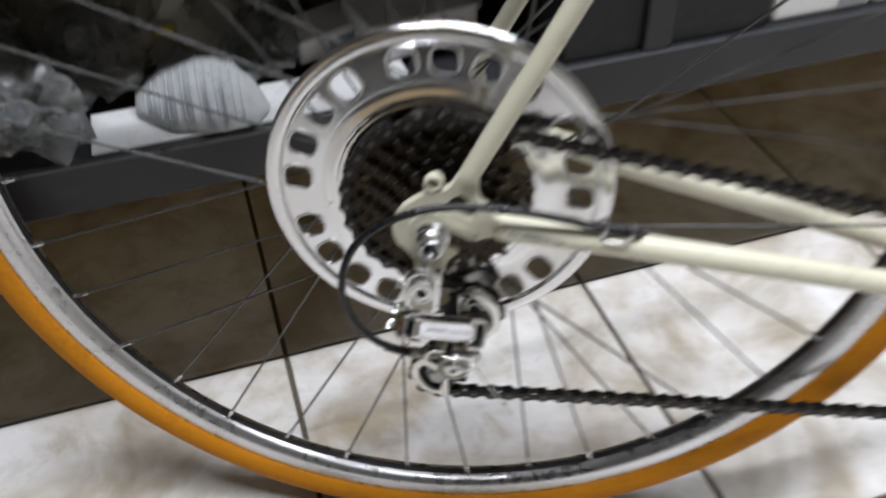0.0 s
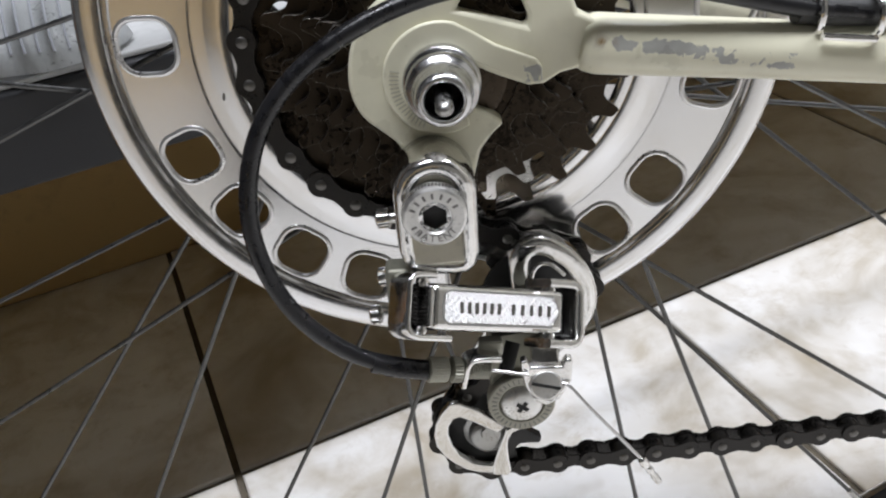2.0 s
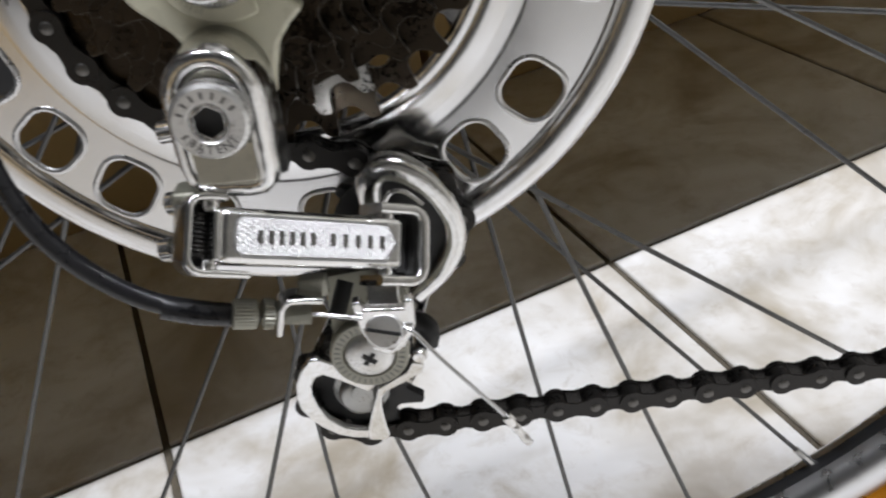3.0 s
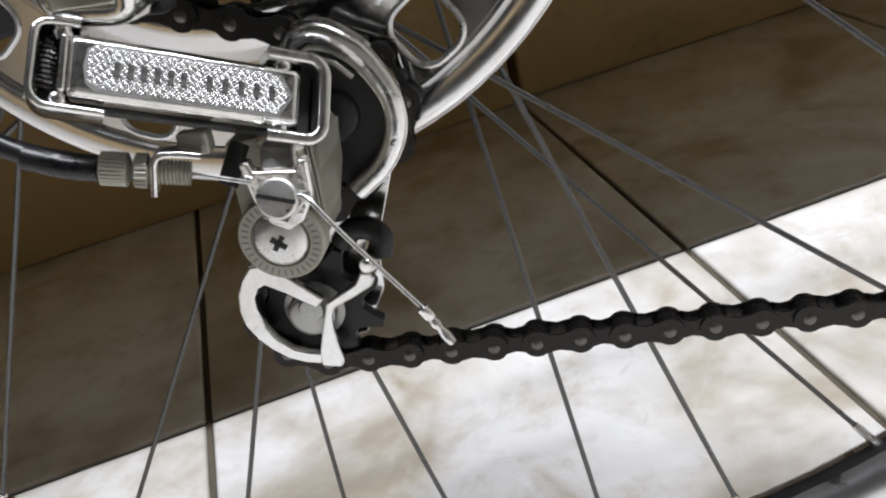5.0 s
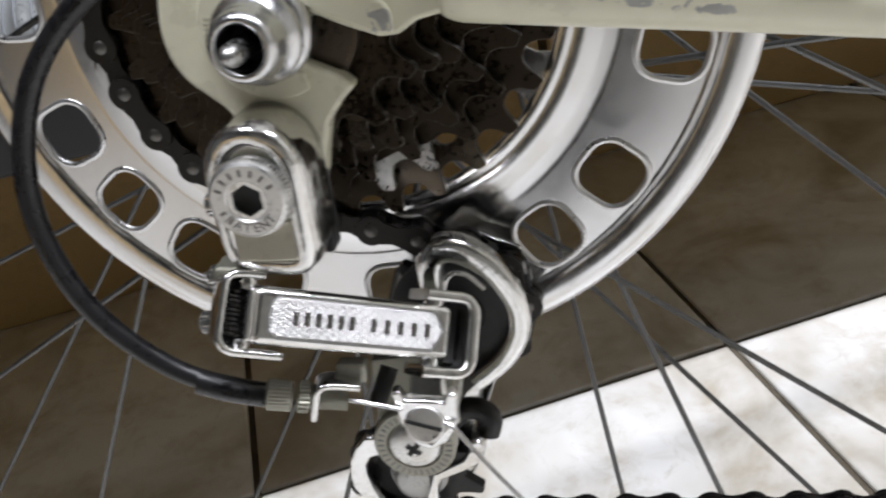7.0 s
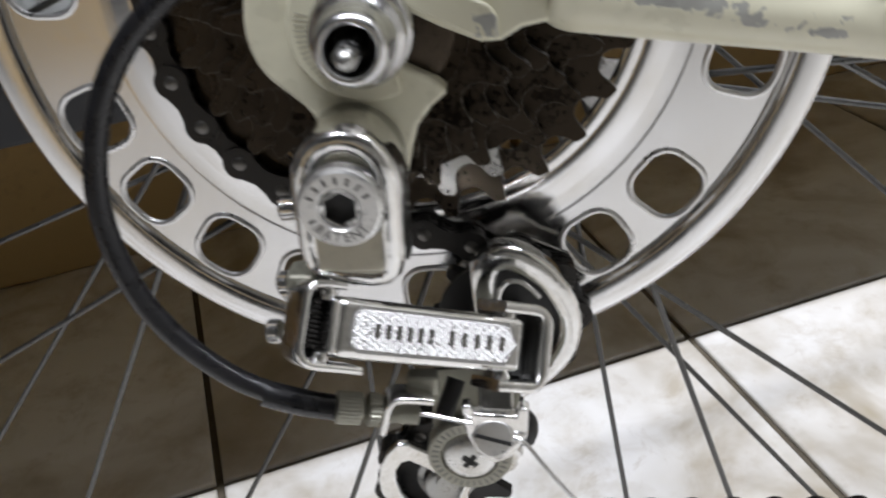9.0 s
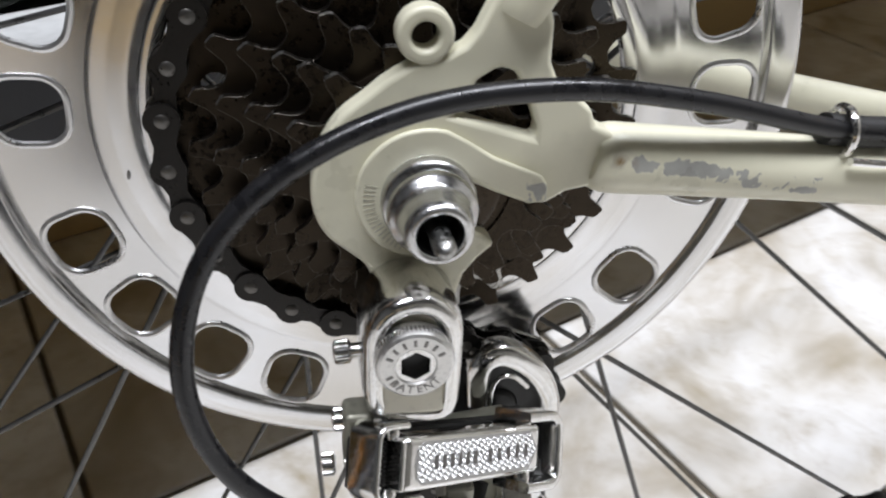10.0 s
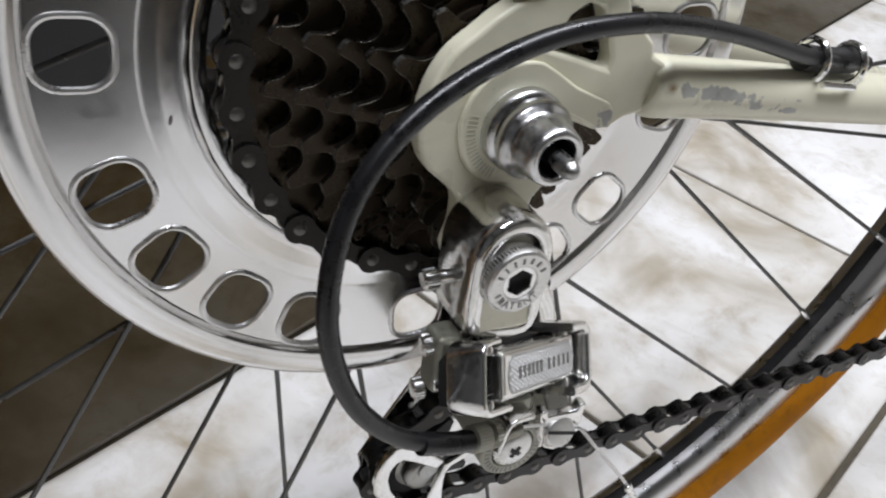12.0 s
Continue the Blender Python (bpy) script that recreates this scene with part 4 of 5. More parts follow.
    bars((1.6, 0.2, 0.42), [pv @ Matrix.Rotation(2 * math.pi * k / 34, 4, "Y") @ Matrix.Translation((8.6, -77.08, 0)) for k in range(34)])
    bm = bmesh.new()
    add_lathe(bm, [(6.7, -76.2), (6.6, -76.9), (5.8, -77.9), (3.9, -78.5), (0, -78.7)], 36, pv)
    part("pivot_screw", bm, SCREW, body, "cross-head pivot screw")
    # solid black bars paint the shade of the cross slot
    bm = bmesh.new()
    for t in (0, 90):
        m = pv @ Matrix.Rotation(radians(t + 38), 4, "Y") @ Matrix.Translation((0, -78.4, 0))
        add_box(bm, (4.2, 1.0, 1.3), m)
    part("cross_slot", bm, BLACK, body, "dark cross slot")
    # cable anchor: lug, clamp and slotted screw
    bm = bmesh.new()
    add_box(bm, (8.0, 6.5, 7.2), Matrix.Translation((24.4, -80.2, -84.6)) @ Matrix.Rotation(radians(-38), 4, "X"))
    part("anchor_lug", bm, CHROME, body, bevel=0.8)
    bm = bmesh.new()
    clamp = [(16.8, -82.6), (18.8, -82.2), (19.6, -84.6), (29.0, -85.2), (29.9, -82.9), (31.9, -83.1), (31.6, -91.0), (28.2, -97.0), (24.5, -99.0), (20.6, -97.0), (18.2, -91.5)]
    add_outline(bm, [clamp], -87.0, -83.5)
    part("cable_clamp", bm, CHROME, body, bevel=0.7)
    an = along((24.0, -84.5, -91.8), (23.9, -95.0, -88.2))
    bm = bmesh.new()
    add_outline(bm, [circle(0, 0, 5.7, 6, radians(14))], 0.0, 3.0, an)
    add_lathe(bm, [(0, 2.9), (4.8, 2.9), (4.7, 3.8), (4.2, 4.3), (2.4, 4.5), (0, 4.55)], 24, an)
    part("anchor_bolt", bm, SCREW, body, "slotted anchor bolt", bevel=0.3)
    # solid black bar paints the shade of the slot
    bm = bmesh.new()
    add_box(bm, (8.6, 0.9, 0.9), an @ Matrix.Rotation(radians(-14), 4, "Y") @ Matrix.Translation((0, 4.25, 0)))
    part("screw_slot", bm, BLACK, body, "dark slot")

    # pulley cage
    hooked = smooth_path([(21.4, -46.5, -83.0), (21.2, -46.5, -76.0), (21.4, -46.4, -70.6), (23.4, -46.2, -67.2), (27.0, -46.0, -66.2), (32.0, -46.0, -68.2), (37.6, -46.0, -73.0), (42.0, -46.0, -80.4), (43.6, -46.0, -87.6), (42.2, -46.0, -94.6), (37.6, -46.0, -101.6), (30.0, -47.0, -107.4)], 6)
    bm = bmesh.new()
    add_sweep(bm, hooked, rounded(8.0, 8.4, 3.2, 5), up=(0, 1, 0), taper=lambda t: 0.78 + 0.22 * math.sin(math.pi * min(t * 1.5, 1)) - 0.14 * max(t - 0.67, 0))
    part("guide_hoop", bm, CHROME, body, "broad chrome hoop round the guide pulley")
    bm = bmesh.new()
    add_sweep(bm, smooth_path([(24.6, -49.6, -84.0), (25.0, -49.8, -76.0), (27.2, -49.8, -72.2), (31.0, -49.6, -72.6), (35.4, -49.4, -77.0)], 6), ring_section(0.7, 8))
    part("hoop_lip", bm, CHROME, body, "bright rolled lip inside the hoop")
    bm = bmesh.new()
    add_outline(bm, [circle(27.0, -87.2, 18.6, 40)], -45.0, -43.6)
    part("cage_plate", bm, BLACK, body, "dark outer cage plate")
    bm = bmesh.new()
    inner = [(28.0, -66.0), (44.0, -73.0), (46.0, -88.0), (37.0, -108.0), (29.0, -130.0), (28.0, -145.0), (20.0, -160.0), (5.0, -164.0), (-8.0, -156.0), (-11.0, -143.0), (-4.0, -130.0), (9.0, -108.0), (12.5, -83.0)]
    add_outline(bm, [inner], -33.6, -32.2)
    part("cage_plate", bm, CHROME, body, "chrome inner cage plate", bevel=0.4)
    bm = bmesh.new()
    add_outline(bm, [[(-2.0, -126.6), (-4.9, -126.8), (-8.1, -130.6), (-10.5, -135.8), (-11.3, -141.4), (-10.8, -145.9), (-8.2, -150.8), (-5.0, -154.5), (-0.6, -158.0), (4.2, -159.9), (9.2, -160.7), (9.8, -156.7), (5.8, -156.1), (2.0, -154.7), (-2.3, -150.9), (-4.8, -146.0), (-6.1, -140.8), (-5.7, -137.1), (-4.0, -134.2), (-1.7, -133.3), (3.4, -136.2), (11.6, -141.8), (14.4, -139.2), (5.0, -130.6)]], -48.6, -46.0)
    part("cage_hook", bm, CHROME, body, "bright hooked cage end", bevel=0.8, segments=3)
    bm = bmesh.new()
    add_outline(bm, [[(9.0, -160.9), (15.0, -161.8), (16.1, -159.9), (15.3, -153.1), (15.1, -147.9), (15.5, -144.2), (17.1, -141.8), (23.3, -138.9), (28.7, -135.9), (30.0, -133.7), (29.0, -131.4), (26.4, -130.8), (23.9, -134.7), (18.7, -137.7), (14.6, -140.0), (13.4, -143.9), (11.6, -148.8), (10.4, -152.5), (9.3, -156.3)]], -49.0, -46.4)
    part("cage_arm", bm, CHROME, body, "bright branched cage arm", bevel=0.8, segments=3)
    bm = bmesh.new()
    add_lathe(bm, [(0, -50.5), (1.8, -50.2), (2.6, -49.0), (2.6, -45.0), (2.2, -44.0), (2.2, -34.0), (0, -34.0)], 16, Matrix.Translation((28.8, 0, -128.8)))
    part("cage_stud", bm, CHROME, body)
    bm = bmesh.new()
    add_sweep(bm, smooth_path([(31.5, -43.0, -129.0), (32.5, -42.5, -124.5), (30.0, -42.0, -121.5), (25.0, -42, -121.0), (21.0, -42, -125.0)], 5), ring_section(3.4, 12))
    part("chain_stop", bm, BLACK, body, "black chain stop")
    bm = bmesh.new()
    add_lathe(bm, [(0, -47.6), (3.4, -47.4), (3.9, -46.6), (3.9, -43.0), (0, -43.0)], 24, Matrix.Translation((9.4, 0, -143.0)))
    part("pulley_bolt", bm, STEEL, body, "pale pulley bolt head")
    def pulley(c, label):
        outline = []
        for k in range(9):
            a0 = 2 * math.pi * k / 9
            for f, r in ((-0.5, PULLEY + 2.4), (-0.40, PULLEY + 2.2), (-0.28, PULLEY - 1.6), (-0.14, PULLEY - 3.9), (0, PULLEY - 4.3), (0.14, PULLEY - 3.9), (0.28, PULLEY - 1.6), (0.40, PULLEY + 2.2)):
                outline.append((c.x + r * math.cos(a0 + f * 0.698), c.z - 1.7 + r * math.sin(a0 + f * 0.698)))
        bm = bmesh.new()
        add_outline(bm, [outline], CHAIN_Y - 1.8, CHAIN_Y + 1.8)
        ob = part("pulley", bm, BLACK, body, label, bevel=0.4)
        bm = bmesh.new()
        m = Matrix.Translation((c.x, 0, c.z - 1.7))
        add_lathe(bm, [(0, -46.6), (5.4, -46.6), (6.6, -46.0), (7.2, -44.8), (7.2, -42.4), (9.0, -42.0), (9.0, -38.0), (0, -38.0)], 36, m)
        part("pulley_cap", bm, STEEL if c is TENSION else BLACK, body, "pale steel bearing cap")
        return ob
    pulley(GUIDE, "black toothed guide pulley")
    pulley(TENSION, "black toothed tension pulley")

    # barrel adjuster
    axis = along((-9.9, -93.5, -77.7), (6.9, -89.0, -82.6))
    bm = bmesh.new()
    add_knurl(bm, 3.6, 0.0, 6.2, 26, 0.16, axis)
    barrel = part("barrel_adjuster", bm, ZINC, body, "grey knurled cable adjuster")
    bm = bmesh.new()
    add_knurl(bm, 3.7, 6.9, 10.2, 22, 0.3, axis)
    part("lock_ring", bm, ZINC, body, "knurled lock ring")
    bm = bmesh.new()
    thread = [(2.55 + (0.25 if k % 2 else -0.2), 10.0 + k * 0.4) for k in range(22)]
    add_lathe(bm, [(0, 10.0)] + thread + [(0, 18.6)], 24, axis)
    part("adjuster_thread", bm, ZINC, body, sharp=70)
    bm = bmesh.new()
    inv = axis
    bracket = [inv @ Vector(p) for p in ((11.3 - 11.3, 11.2, -4.6), (0, 11.2, -1.0), (0, 11.2, 2.6), (0, 12.6, 4.4), (0, 16.0, 4.8), (0, 20.5, 4.8))]
    add_sweep(bm, smooth_path(bracket, 4), rounded(1.5, 6.0, 0.5, 3), up=(inv.to_3x3() @ Vector((1, 0, 0))))
    part("cable_bracket", bm, CHROME, body, "bent chrome cable bracket")
    bm = bmesh.new()
    add_box(bm, (7.0, 4.0, 5.0), Matrix.Translation((8.6, -85.4, -77.0)))
    part("bracket_foot", bm, ZINC, body, bevel=0.8)
    bm = bmesh.new()
    add_sweep(bm, smooth_path([(15.5, -79.5, -80.5), (14.0, -82.0, -84.0), (12.4, -84.5, -88.0)], 5), ring_section(2.2, 12))
    part("return_stop", bm, BLACK, body, "dark return stop")


derailleur()


# ---- gear cable ----
def gear_cable():
    bm = bmesh.new()
    path = smooth_path([(122.0, -64.6, 5.6), (94.3, -68.0, 9.8), (57.3, -73.7, 19.5), (25.0, -78.8, 24.7), (-4.9, -82.8, 22.6), (-30.1, -86.2, 11.6), (-45.3, -90.1, -4.8), (-50.4, -94.2, -27.7), (-44.4, -95.7, -50.4), (-29.5, -94.5, -68.1), (-9.9, -93.5, -76.1)], 12)
    add_sweep(bm, path, ring_section(2.35, 16))
    cable = part("gear_cable", bm, RUBBER, bicycle, "looped black gear cable housing")
    bm = bmesh.new()
    add_sweep(bm, smooth_path([(-24.4, -94.5, -71.6), (-17.2, -94.0, -74.4), (-9.6, -93.5, -76.2)], 6), ring_section(2.85, 16))
    part("end_sleeve", bm, RUBBER, cable, "black end sleeve")
    bm = bmesh.new()
    add_sweep(bm, smooth_path([(6.4, -89.1, -80.8), (12.0, -88.4, -82.6), (19.0, -87.8, -84.8)], 5), ring_section(0.5, 8))
    add_sweep(bm, smooth_path([(28.0, -87.6, -88.6), (31.0, -88.4, -89.8), (36.4, -90.2, -96.4), (44.0, -91.8, -105.6), (52.6, -93.0, -116.4)], 6), ring_section(0.55, 8))
    part("inner_wire", bm, NICKEL, cable, "bare steel inner wire")
    bm = bmesh.new()
    m = along((51.8, -93.0, -115.4), (58.6, -93.9, -126.4))
    add_lathe(bm, [(0, 0), (1.3, 0), (1.45, 2.4), (0.9, 3.4), (1.3, 5.0), (0.8, 6.2), (1.25, 8.0), (1.0, 10.6), (0, 10.8)], 12, m)
    part("end_cap", bm, CHROME, cable, "crimped silver cable end cap")
    # guide on the stay: two wire loops and a dark sleeve
    bm = bmesh.new()
    add_sweep(bm, [(92.6, -66.2, 9.3), (104.0, -65.2, 7.6), (116.0, -64.0, 6.6)], ring_section(3.7, 16))
    guide = part("cable_guide", bm, BLACK, bicycle, "black sleeve held by two wire loops on the stay")
    for x in (97.0, 112.6):
        bm = bmesh.new()
        loop = [(x + 0.8, -66.0 + 5.2 * math.cos(radians(a)) + 0.4, (8.2 if x < 100 else 6.4) + 5.6 * math.sin(radians(a))) for a in range(-70, 255, 12)]
        add_sweep(bm, loop, ring_section(1.05, 8))
        part("wire_loop", bm, CHROME, guide, "bright wire loop")
    bm = bmesh.new()
    add_sweep(bm, [(98.0, -71.6, 3.2), (105.0, -71.2, 2.2), (112.6, -70.6, 1.2)], ring_section(1.0, 8))
    part("guide_wire", bm, CHROME, guide)


gear_cable()


# ---- storage rack with goods ----
SHELF_TOP, SHELF_LOW, SHELF_FRONT, SHELF_BACK = 0.307, 0.262, 0.135, 0.680


def rack():
    ob = empty("storage_rack", Matrix.Translation(aisle(0, 0, 0)) @ AISLE_TURN, "low dark grey steel storage rack over cardboard boxes", "rack")
    half = 1.55
    bm = bmesh.new()
    add_box(bm, (2 * half, 0.03, SHELF_TOP - SHELF_LOW), Matrix.Translation((0, SHELF_FRONT + 0.015, (SHELF_TOP + SHELF_LOW) / 2)))
    part("front_beam", bm, RACK, ob, scale=1.0, bevel=0.003)
    bm = bmesh.new()
    add_box(bm, (2 * half, 0.03, SHELF_TOP - SHELF_LOW), Matrix.Translation((0, SHELF_BACK - 0.015, (SHELF_TOP + SHELF_LOW) / 2)))
    part("back_beam", bm, RACK, ob, scale=1.0, bevel=0.003)
    bm = bmesh.new()
    add_box(bm, (2 * half - 0.01, SHELF_BACK - SHELF_FRONT - 0.06, 0.02), Matrix.Translation((0, (SHELF_FRONT + SHELF_BACK) / 2, SHELF_TOP - 0.016)))
    part("shelf_board", bm, RACK, ob, scale=1.0, bevel=0.002)
    # unseen reflector, added to throw warm light on the floor below
    bm = bmesh.new()
    add_box(bm, (2 * half - 0.02, SHELF_BACK - SHELF_FRONT - 0.07, 0.008), Matrix.Translation((0, (SHELF_FRONT + SHELF_BACK) / 2, SHELF_TOP - 0.031)))
    part("bounce_lining", bm, BOUNCE, ob, "unseen tan board added under the shelf for warm bounce light", scale=1.0)
    bm = bmesh.new()
    add_box(bm, (2 * half - 0.01, SHELF_BACK - SHELF_FRONT, 0.045), Matrix.Translation((0, (SHELF_FRONT + SHELF_BACK) / 2, 0.62)))
    part("upper_shelf_board", bm, RACK, ob, scale=1.0, bevel=0.002)
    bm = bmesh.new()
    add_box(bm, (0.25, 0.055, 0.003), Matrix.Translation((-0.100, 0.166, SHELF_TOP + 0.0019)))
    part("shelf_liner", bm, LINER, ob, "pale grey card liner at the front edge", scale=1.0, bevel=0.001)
    for u in (-half - 0.02, half + 0.02):
        for v in (SHELF_FRONT + 0.02, SHELF_BACK - 0.02):
            bm = bmesh.new()
            add_box(bm, (0.04, 0.04, 1.4), Matrix.Translation((u, v, 0.7)))
            part("post", bm, RACK, ob, scale=1.0, bevel=0.003)
    return ob


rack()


def carton(u0, u1, v0, depth, height, lean=0.0, board=CARD):
    w = u1 - u0
    ob = empty("cardboard_box", Matrix.Translation(aisle((u0 + u1) / 2, v0 + depth / 2, 0)) @ AISLE_TURN @ Matrix.Rotation(radians(lean), 4, "Z"), "closed brown cardboard box on the floor under the rack", "box", "boxes under the rack")
    bm = bmesh.new()
    add_box(bm, (w, depth, height), Matrix.Translation((0, 0, height / 2)))
    part("body", bm, board, ob, scale=1.0, bevel=0.004, segments=3)
    for s in (-1, 1):
        bm = bmesh.new()
        add_box(bm, (w - 0.004, depth / 2 - 0.002, 0.003), Matrix.Translation((0, s * depth / 4, height + 0.002)))
        part("flap", bm, board, ob, scale=1.0)
    bm = bmesh.new()
    add_box(bm, (w * 0.98, 0.05, 0.001), Matrix.Translation((0, 0, height + 0.0042)))
    part("tape", bm, TAPE, ob, scale=1.0)
    return ob


carton(-1.42, -0.76, 0.512, 0.15, 0.235)
carton(-0.75, 0.209, 0.507, 0.15, 0.24)
carton(0.221, 0.80, 0.512, 0.15, 0.23, -0.8)
carton(0.815, 1.32, 0.515, 0.15, 0.24)


# a row of cartons across the aisle, known from their mirror image in the spoke protector
for u0, u1, h in ((-2.34, -1.72, 0.42), (-1.70, -1.18, 0.36), (-1.16, -0.62, 0.40)):
    far = carton(u0, u1, -1.69, 0.17, h, 0.0, KRAFT)
    tagged(far, "closed pale tan cardboard box on the tiles across the aisle", "box", "boxes across the aisle")


def tub():
    """Dark unseen box, added for a person's mirror image in the spoke protector."""
    ob = empty("reflection_box", Matrix.Translation(aisle(-0.46, -0.99, 0)) @ AISLE_TURN, "dark open box added in place of a standing person", "tub")
    w, d, h, t = 0.32, 0.50, 0.26, 0.006
    for x, y, sx, sy in ((0, -d / 2, w, t), (0, d / 2, w, t), (-w / 2, 0, t, d - t), (w / 2, 0, t, d - t)):
        bm = bmesh.new()
        add_box(bm, (sx, sy, h), Matrix.Translation((x, y, h / 2)))
        part("side", bm, BLACK, ob, scale=1.0, bevel=0.002)
    bm = bmesh.new()
    add_box(bm, (w, d, t), Matrix.Translation((0, 0, t / 2 + 0.001)))
    part("base", bm, BLACK, ob, scale=1.0)
    bm = bmesh.new()
    loop = [Vector((x, y, h)) for x, y in rounded(w + 0.012, d + 0.012, 0.02, 4)]
    add_sweep(bm, loop + loop[:2], rounded(0.022, 0.016, 0.004, 2), up=(0, 0, 1), caps=False)
    part("rim", bm, BLACK, ob, scale=1.0)


tub()


def lumps(rx, ry, rz, seed, rough=0.25, sub=4, flat=0.0):
    """A crumpled pillow resting on z = 0, in metres."""
    bm = bmesh.new()
    bmesh.ops.create_icosphere(bm, subdivisions=sub, radius=1.0)
    for v in bm.verts:
        d = v.co.normalized()
        k = 1 + rough * noise.fractal(d * 1.7 + Vector((seed, 0, 0)), 0.8, 2.1, 5)
        k += 0.10 * rough * abs(noise.noise(d * 9 + Vector((0, seed, 0))))
        v.co = Vector((d.x * rx * k, d.y * ry * k, d.z * rz * k))
    low = -rz * (0.55 + flat)
    for v in bm.verts:
        v.co.z = max(v.co.z, low) - low
    return bm


def on_shelf(u, v, turn=0.0, lift=0.0):
    return Matrix.Translation(aisle(u, v, SHELF_TOP + lift)) @ AISLE_TURN @ Matrix.Rotation(radians(turn), 4, "Z")


def goods():
    # ribbed milky pouch
    bag = empty("plastic_pouch", on_shelf(-0.139, 0.186, -3, 0.004), "milky ribbed plastic pouch lying on the shelf", "pouch")
    def pouch_point(s, a, grow=1.0):
        """s from the sealed end to the open end, a round the back from front to rear."""
        w = math.sin(math.pi * min(0.004 + 0.93 * s ** 0.85, 1.0)) ** 0.85 * grow
        crease = 1 + 0.05 * math.sin(s * 47) * math.sin(a * 2) + 0.03 * math.sin(s * 19 + a * 3)
        return Vector((0.050 - 0.100 * s, -0.051 * math.cos(a) * w * crease - 0.030 * max(1 - 2.2 * s, 0), 0.002 + 0.030 * abs(math.sin(a)) ** 0.7 * w * crease * (1 - 0.25 * math.cos(a))))
    bm = bmesh.new()
    rows = [[bm.verts.new(pouch_point(i / 44, math.pi * k / 22)) for k in range(23)] for i in range(45)]
    for p, q in zip(rows, rows[1:]):
        for k in range(22):
            bm.faces.new((p[k], p[k + 1], q[k + 1], q[k]))
    for p in (rows[0], rows[-1]):
        bm.faces.new(p)
    part("pouch_body", bm, MILKY, bag, scale=1.0, sharp=180)
    for k in range(13):
        bm = bmesh.new()
        arc = [pouch_point(0.20 + 0.06 * k, radians(a), 1.012) for a in range(14, 100, 8)]
        add_sweep(bm, arc, ring_section(0.0007, 6))
        part("rib", bm, PRINT, bag, scale=1.0)
    # clear crumpled bags
    for u, v, rx, ry, rz, seed, turn in ((-0.262, 0.185, 0.036, 0.046, 0.030, 5.0, 10), (-0.345, 0.20, 0.05, 0.05, 0.036, 9.0, 40), (-0.215, 0.25, 0.05, 0.04, 0.03, 12.0, 70), (-0.085, 0.225, 0.03, 0.03, 0.02, 15.0, 30), (-0.43, 0.25, 0.05, 0.045, 0.034, 17.0, 15), (-0.31, 0.285, 0.055, 0.045, 0.036, 21.0, 80), (-0.20, 0.325, 0.05, 0.05, 0.036, 25.0, 120), (-0.09, 0.30, 0.05, 0.042, 0.032, 28.0, 55), (0.01, 0.345, 0.05, 0.045, 0.034, 31.0, 10)):
        ob = part("clear_bag", lumps(rx, ry, rz, seed, 0.6, 4), FILM, scale=1.0, sharp=20)
        ob.matrix_world = on_shelf(u, v, turn, 0.005)
        tagged(ob, "crumpled clear plastic bag of small fittings on the shelf", "bag", "clear bags on the shelf")
    # small parts that show through the first bag
    for k in range(9):
        bm = bmesh.new()
        add_lathe(bm, [(0.004, 0), (0.009, 0), (0.009, 0.010), (0.004, 0.010)], 16, closed=True)
        ob = part("metal_bush", bm, PRINT if k % 2 else STEEL, scale=1.0)
        ob.matrix_world = on_shelf(-0.285 + 0.015 * (k % 4), 0.165 + 0.02 * (k // 4), 40 * k, 0.012) @ Matrix.Rotation(radians(37 * k), 4, "X")
        tagged(ob, "small dull metal bush inside a clear bag", "bush", "bushes in the bag")
    # dark crumpled sacks behind
    rng = random.Random(7)
    for k in range(11):
        u, v = -0.62 + 0.085 * k + rng.uniform(-0.02, 0.02), 0.395 + rng.uniform(-0.05, 0.09)
        ob = part("dark_sack", lumps(0.085, 0.10, 0.075 + 0.03 * rng.random(), 20 + k, 0.55, 4), DARKSACK if k % 3 else GREYSACK, scale=1.0, sharp=24)
        ob.matrix_world = on_shelf(u, v, rng.uniform(0, 180), 0.002)
        tagged(ob, "crumpled dark grey-green plastic sack of stock on the shelf", "sack", "sacks on the shelf")
    # yellow tub lid and pale strap
    bm = bmesh.new()
    add_lathe(bm, [(0, 0.008), (0.013, 0.008), (0.0145, 0.006), (0.0145, 0.0), (0, 0.0)], 32)
    ob = part("yellow_lid", bm, YELLOW, scale=1.0)
    ob.matrix_world = on_shelf(-0.155, 0.268, 0, 0.020) @ Matrix.Rotation(radians(55), 4, "X")
    tagged(ob, "small round yellow plastic lid among the bags", "lid")
    # pale folded packs behind the wheel
    for k, (u, v, w, d, h, turn) in enumerate(((0.045, 0.235, 0.10, 0.07, 0.035, 8), (0.085, 0.30, 0.09, 0.06, 0.055, -12), (-0.03, 0.25, 0.07, 0.05, 0.022, 20))):
        ob = empty("paper_pack", on_shelf(u, v, turn), "pale paper pack with faded print on the shelf", "pack", "paper packs on the shelf")
        bm = bmesh.new()
        add_box(bm, (w, d, h), Matrix.Translation((0, 0, h / 2)))
        part("wrapper", bm, PAPER, ob, scale=1.0, bevel=0.004, segments=3)
        bm = bmesh.new()
        add_box(bm, (w * 0.5, 0.001, h * 0.4), Matrix.Translation((0.01, -d / 2 - 0.0006, h / 2)))
        part("print_bar", bm, RED if k == 1 else PRINT, ob, "faded print", scale=1.0)
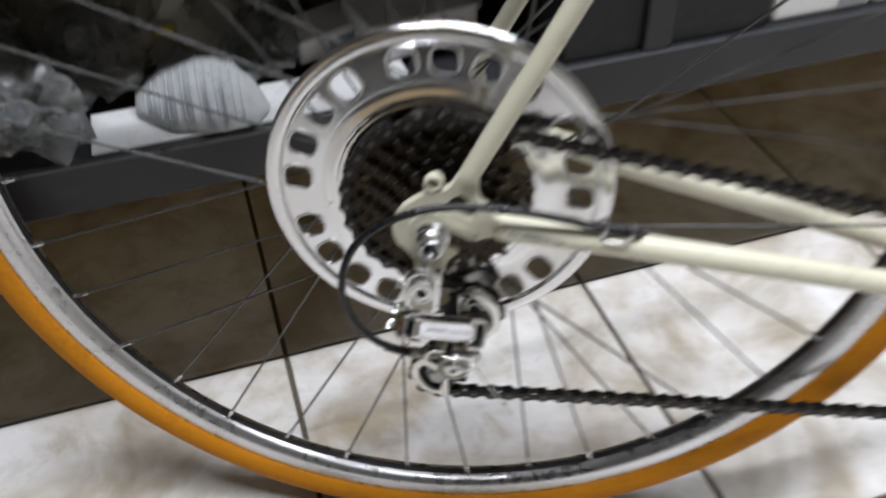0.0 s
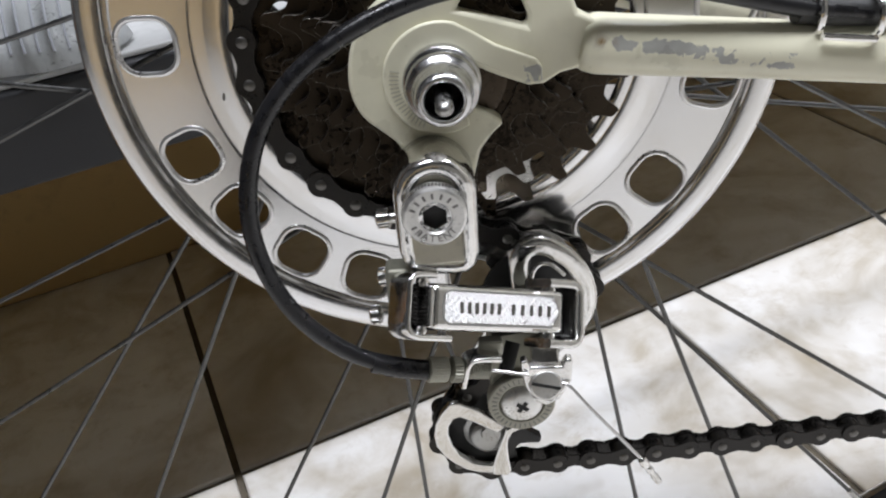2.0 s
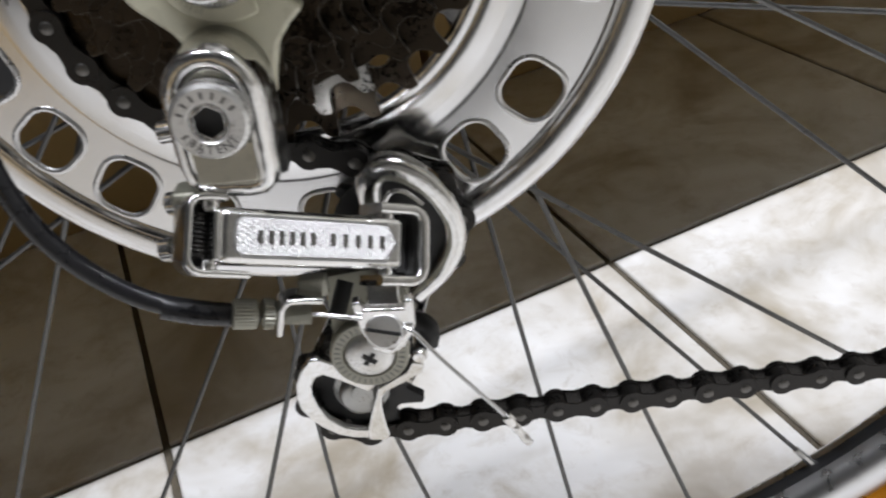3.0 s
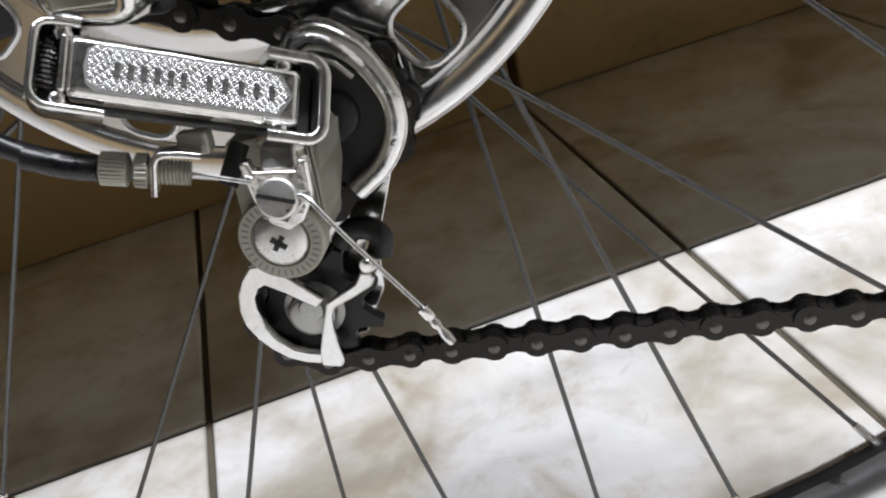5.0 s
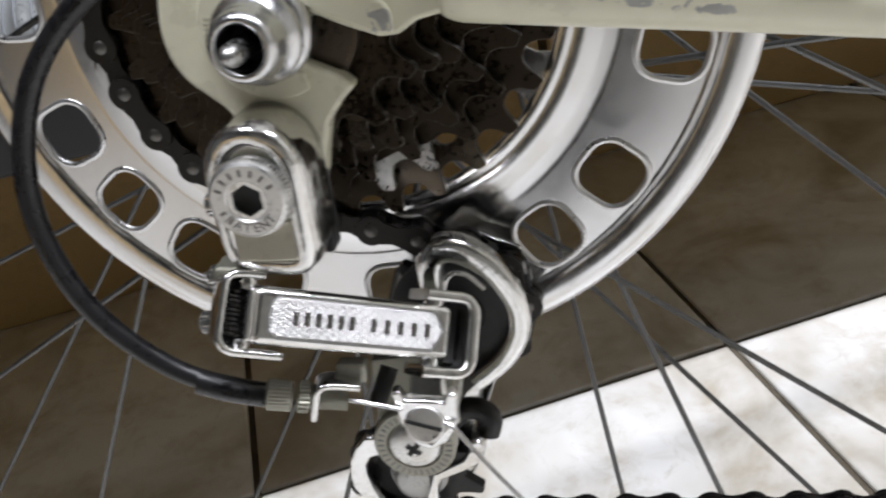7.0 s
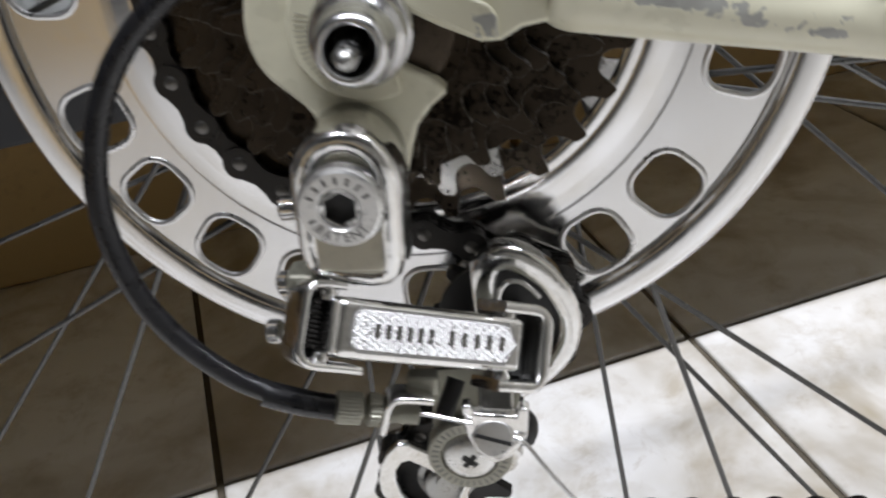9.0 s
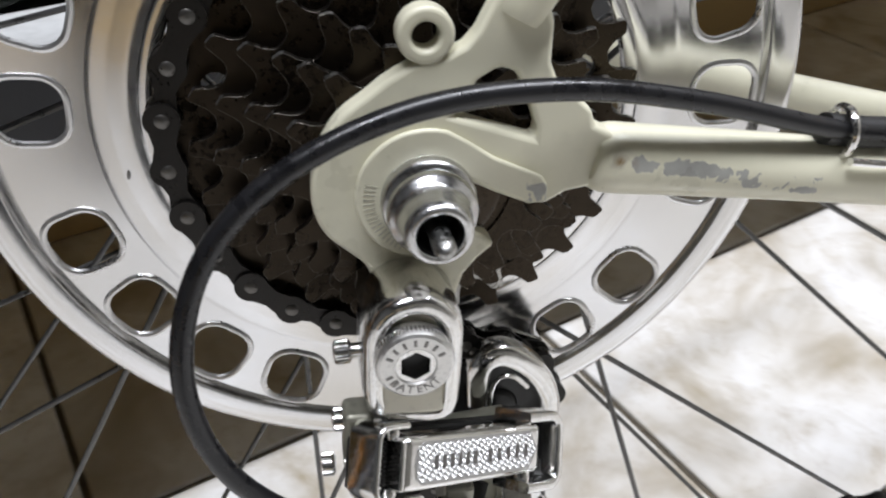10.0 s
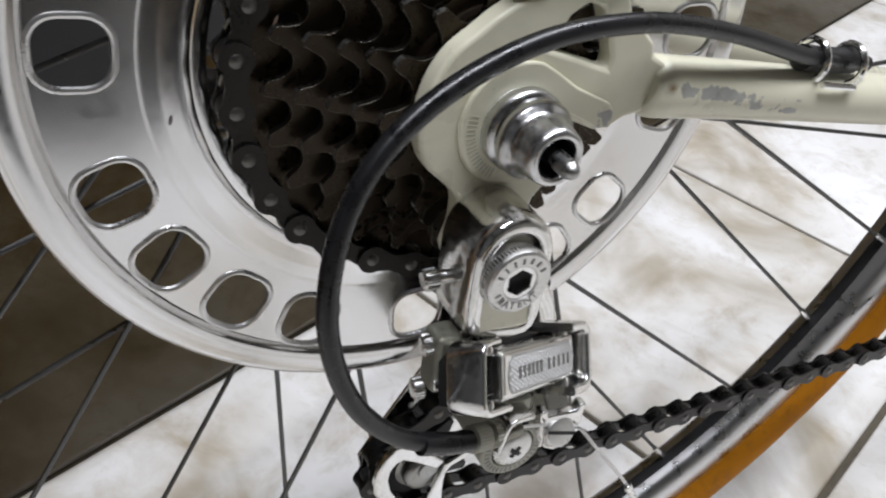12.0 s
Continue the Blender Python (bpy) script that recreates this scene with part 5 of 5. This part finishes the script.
    # two black cartons with a grey divider between
    for u0, u1 in ((0.150, 0.2215), (0.2475, 0.345)):
        bm = bmesh.new()
        add_box(bm, (u1 - u0, 0.16, 0.17), Matrix.Translation((0, 0.08, 0.085)))
        ob = part("black_carton", bm, DARKBOX, scale=1.0, bevel=0.003)
        ob.matrix_world = on_shelf((u0 + u1) / 2, 0.143)
        tagged(ob, "plain matt black carton standing on the shelf", "carton", "black cartons")
    bm = bmesh.new()
    add_box(bm, (0.0255, 0.17, 0.2), Matrix.Translation((0, 0.085, 0.1)))
    ob = part("shelf_divider", bm, RACK, scale=1.0, bevel=0.002)
    ob.matrix_world = on_shelf(0.2345, 0.138)
    tagged(ob, "dark grey steel divider standing on the shelf", "divider")
    # white printed packets
    for k, (u, w) in enumerate(((0.403, 0.102), (0.513, 0.105), (0.625, 0.11))):
        ob = empty("white_packet", on_shelf(u, 0.146), "white printed packet with red marks on the shelf", "packet", "white packets")
        bm = bmesh.new()
        add_box(bm, (w, 0.05, 0.13), Matrix.Translation((0, 0.025, 0.065)))
        part("packet_body", bm, PAPER, ob, scale=1.0, bevel=0.005, segments=3)
        bm = bmesh.new()
        add_box(bm, (w * 0.42, 0.001, 0.022), Matrix.Translation((0.004, -0.0006, 0.034)))
        part("red_mark", bm, RED, ob, "red print", scale=1.0)
        bm = bmesh.new()
        add_box(bm, (w * 0.3, 0.001, 0.012), Matrix.Translation((0.03, -0.0006, 0.012)))
        part("grey_mark", bm, PRINT, ob, "grey print", scale=1.0)


DARKSACK = clear_film("dark_sack_film", (0.24, 0.23, 0.185), 0.2, 0.0)
GREYSACK = clear_film("grey_sack_film", (0.42, 0.405, 0.35), 0.24, 0.0)
goods()


# ---- floor tiles, one by one ----
def tiles():
    pitch, gap = 0.3341, 0.0050
    bm = bmesh.new()
    s = pitch - gap
    h, c = 0.0033, 0.0016
    lower = [(-s / 2, -s / 2), (s / 2, -s / 2), (s / 2, s / 2), (-s / 2, s / 2)]
    rings = []
    for inset, z in ((0, -h), (0, -c), (c * 0.35, -c * 0.35), (c * 1.4, 0)):
        k = (s / 2 - inset) / (s / 2)
        rings.append([bm.verts.new((x * k, y * k, z)) for x, y in lower])
    for a, b in zip(rings, rings[1:]):
        for i in range(4):
            bm.faces.new((a[i], a[(i + 1) % 4], b[(i + 1) % 4], b[i]))
    bm.faces.new(rings[-1])
    first = part("tile", bm, TILE, floor, scale=1.0, sharp=60)
    base = floor.matrix_world.inverted()
    made = False
    for i in range(-8, 8):
        for j in range(-11, 4):
            u, v = -0.1193 + pitch * (i + 0.5), 0.1857 + pitch * (j + 0.5)
            if abs(u) > ROOM_U + 0.1 or not ROOM_V0 - 0.1 < v < ROOM_V1 + 0.1:
                continue
            m = base @ Matrix.Translation(aisle(u, v, 0)) @ AISLE_TURN
            if not made:
                first.matrix_local, made = m, True
            else:
                share("tile", first, floor, m)


tiles()
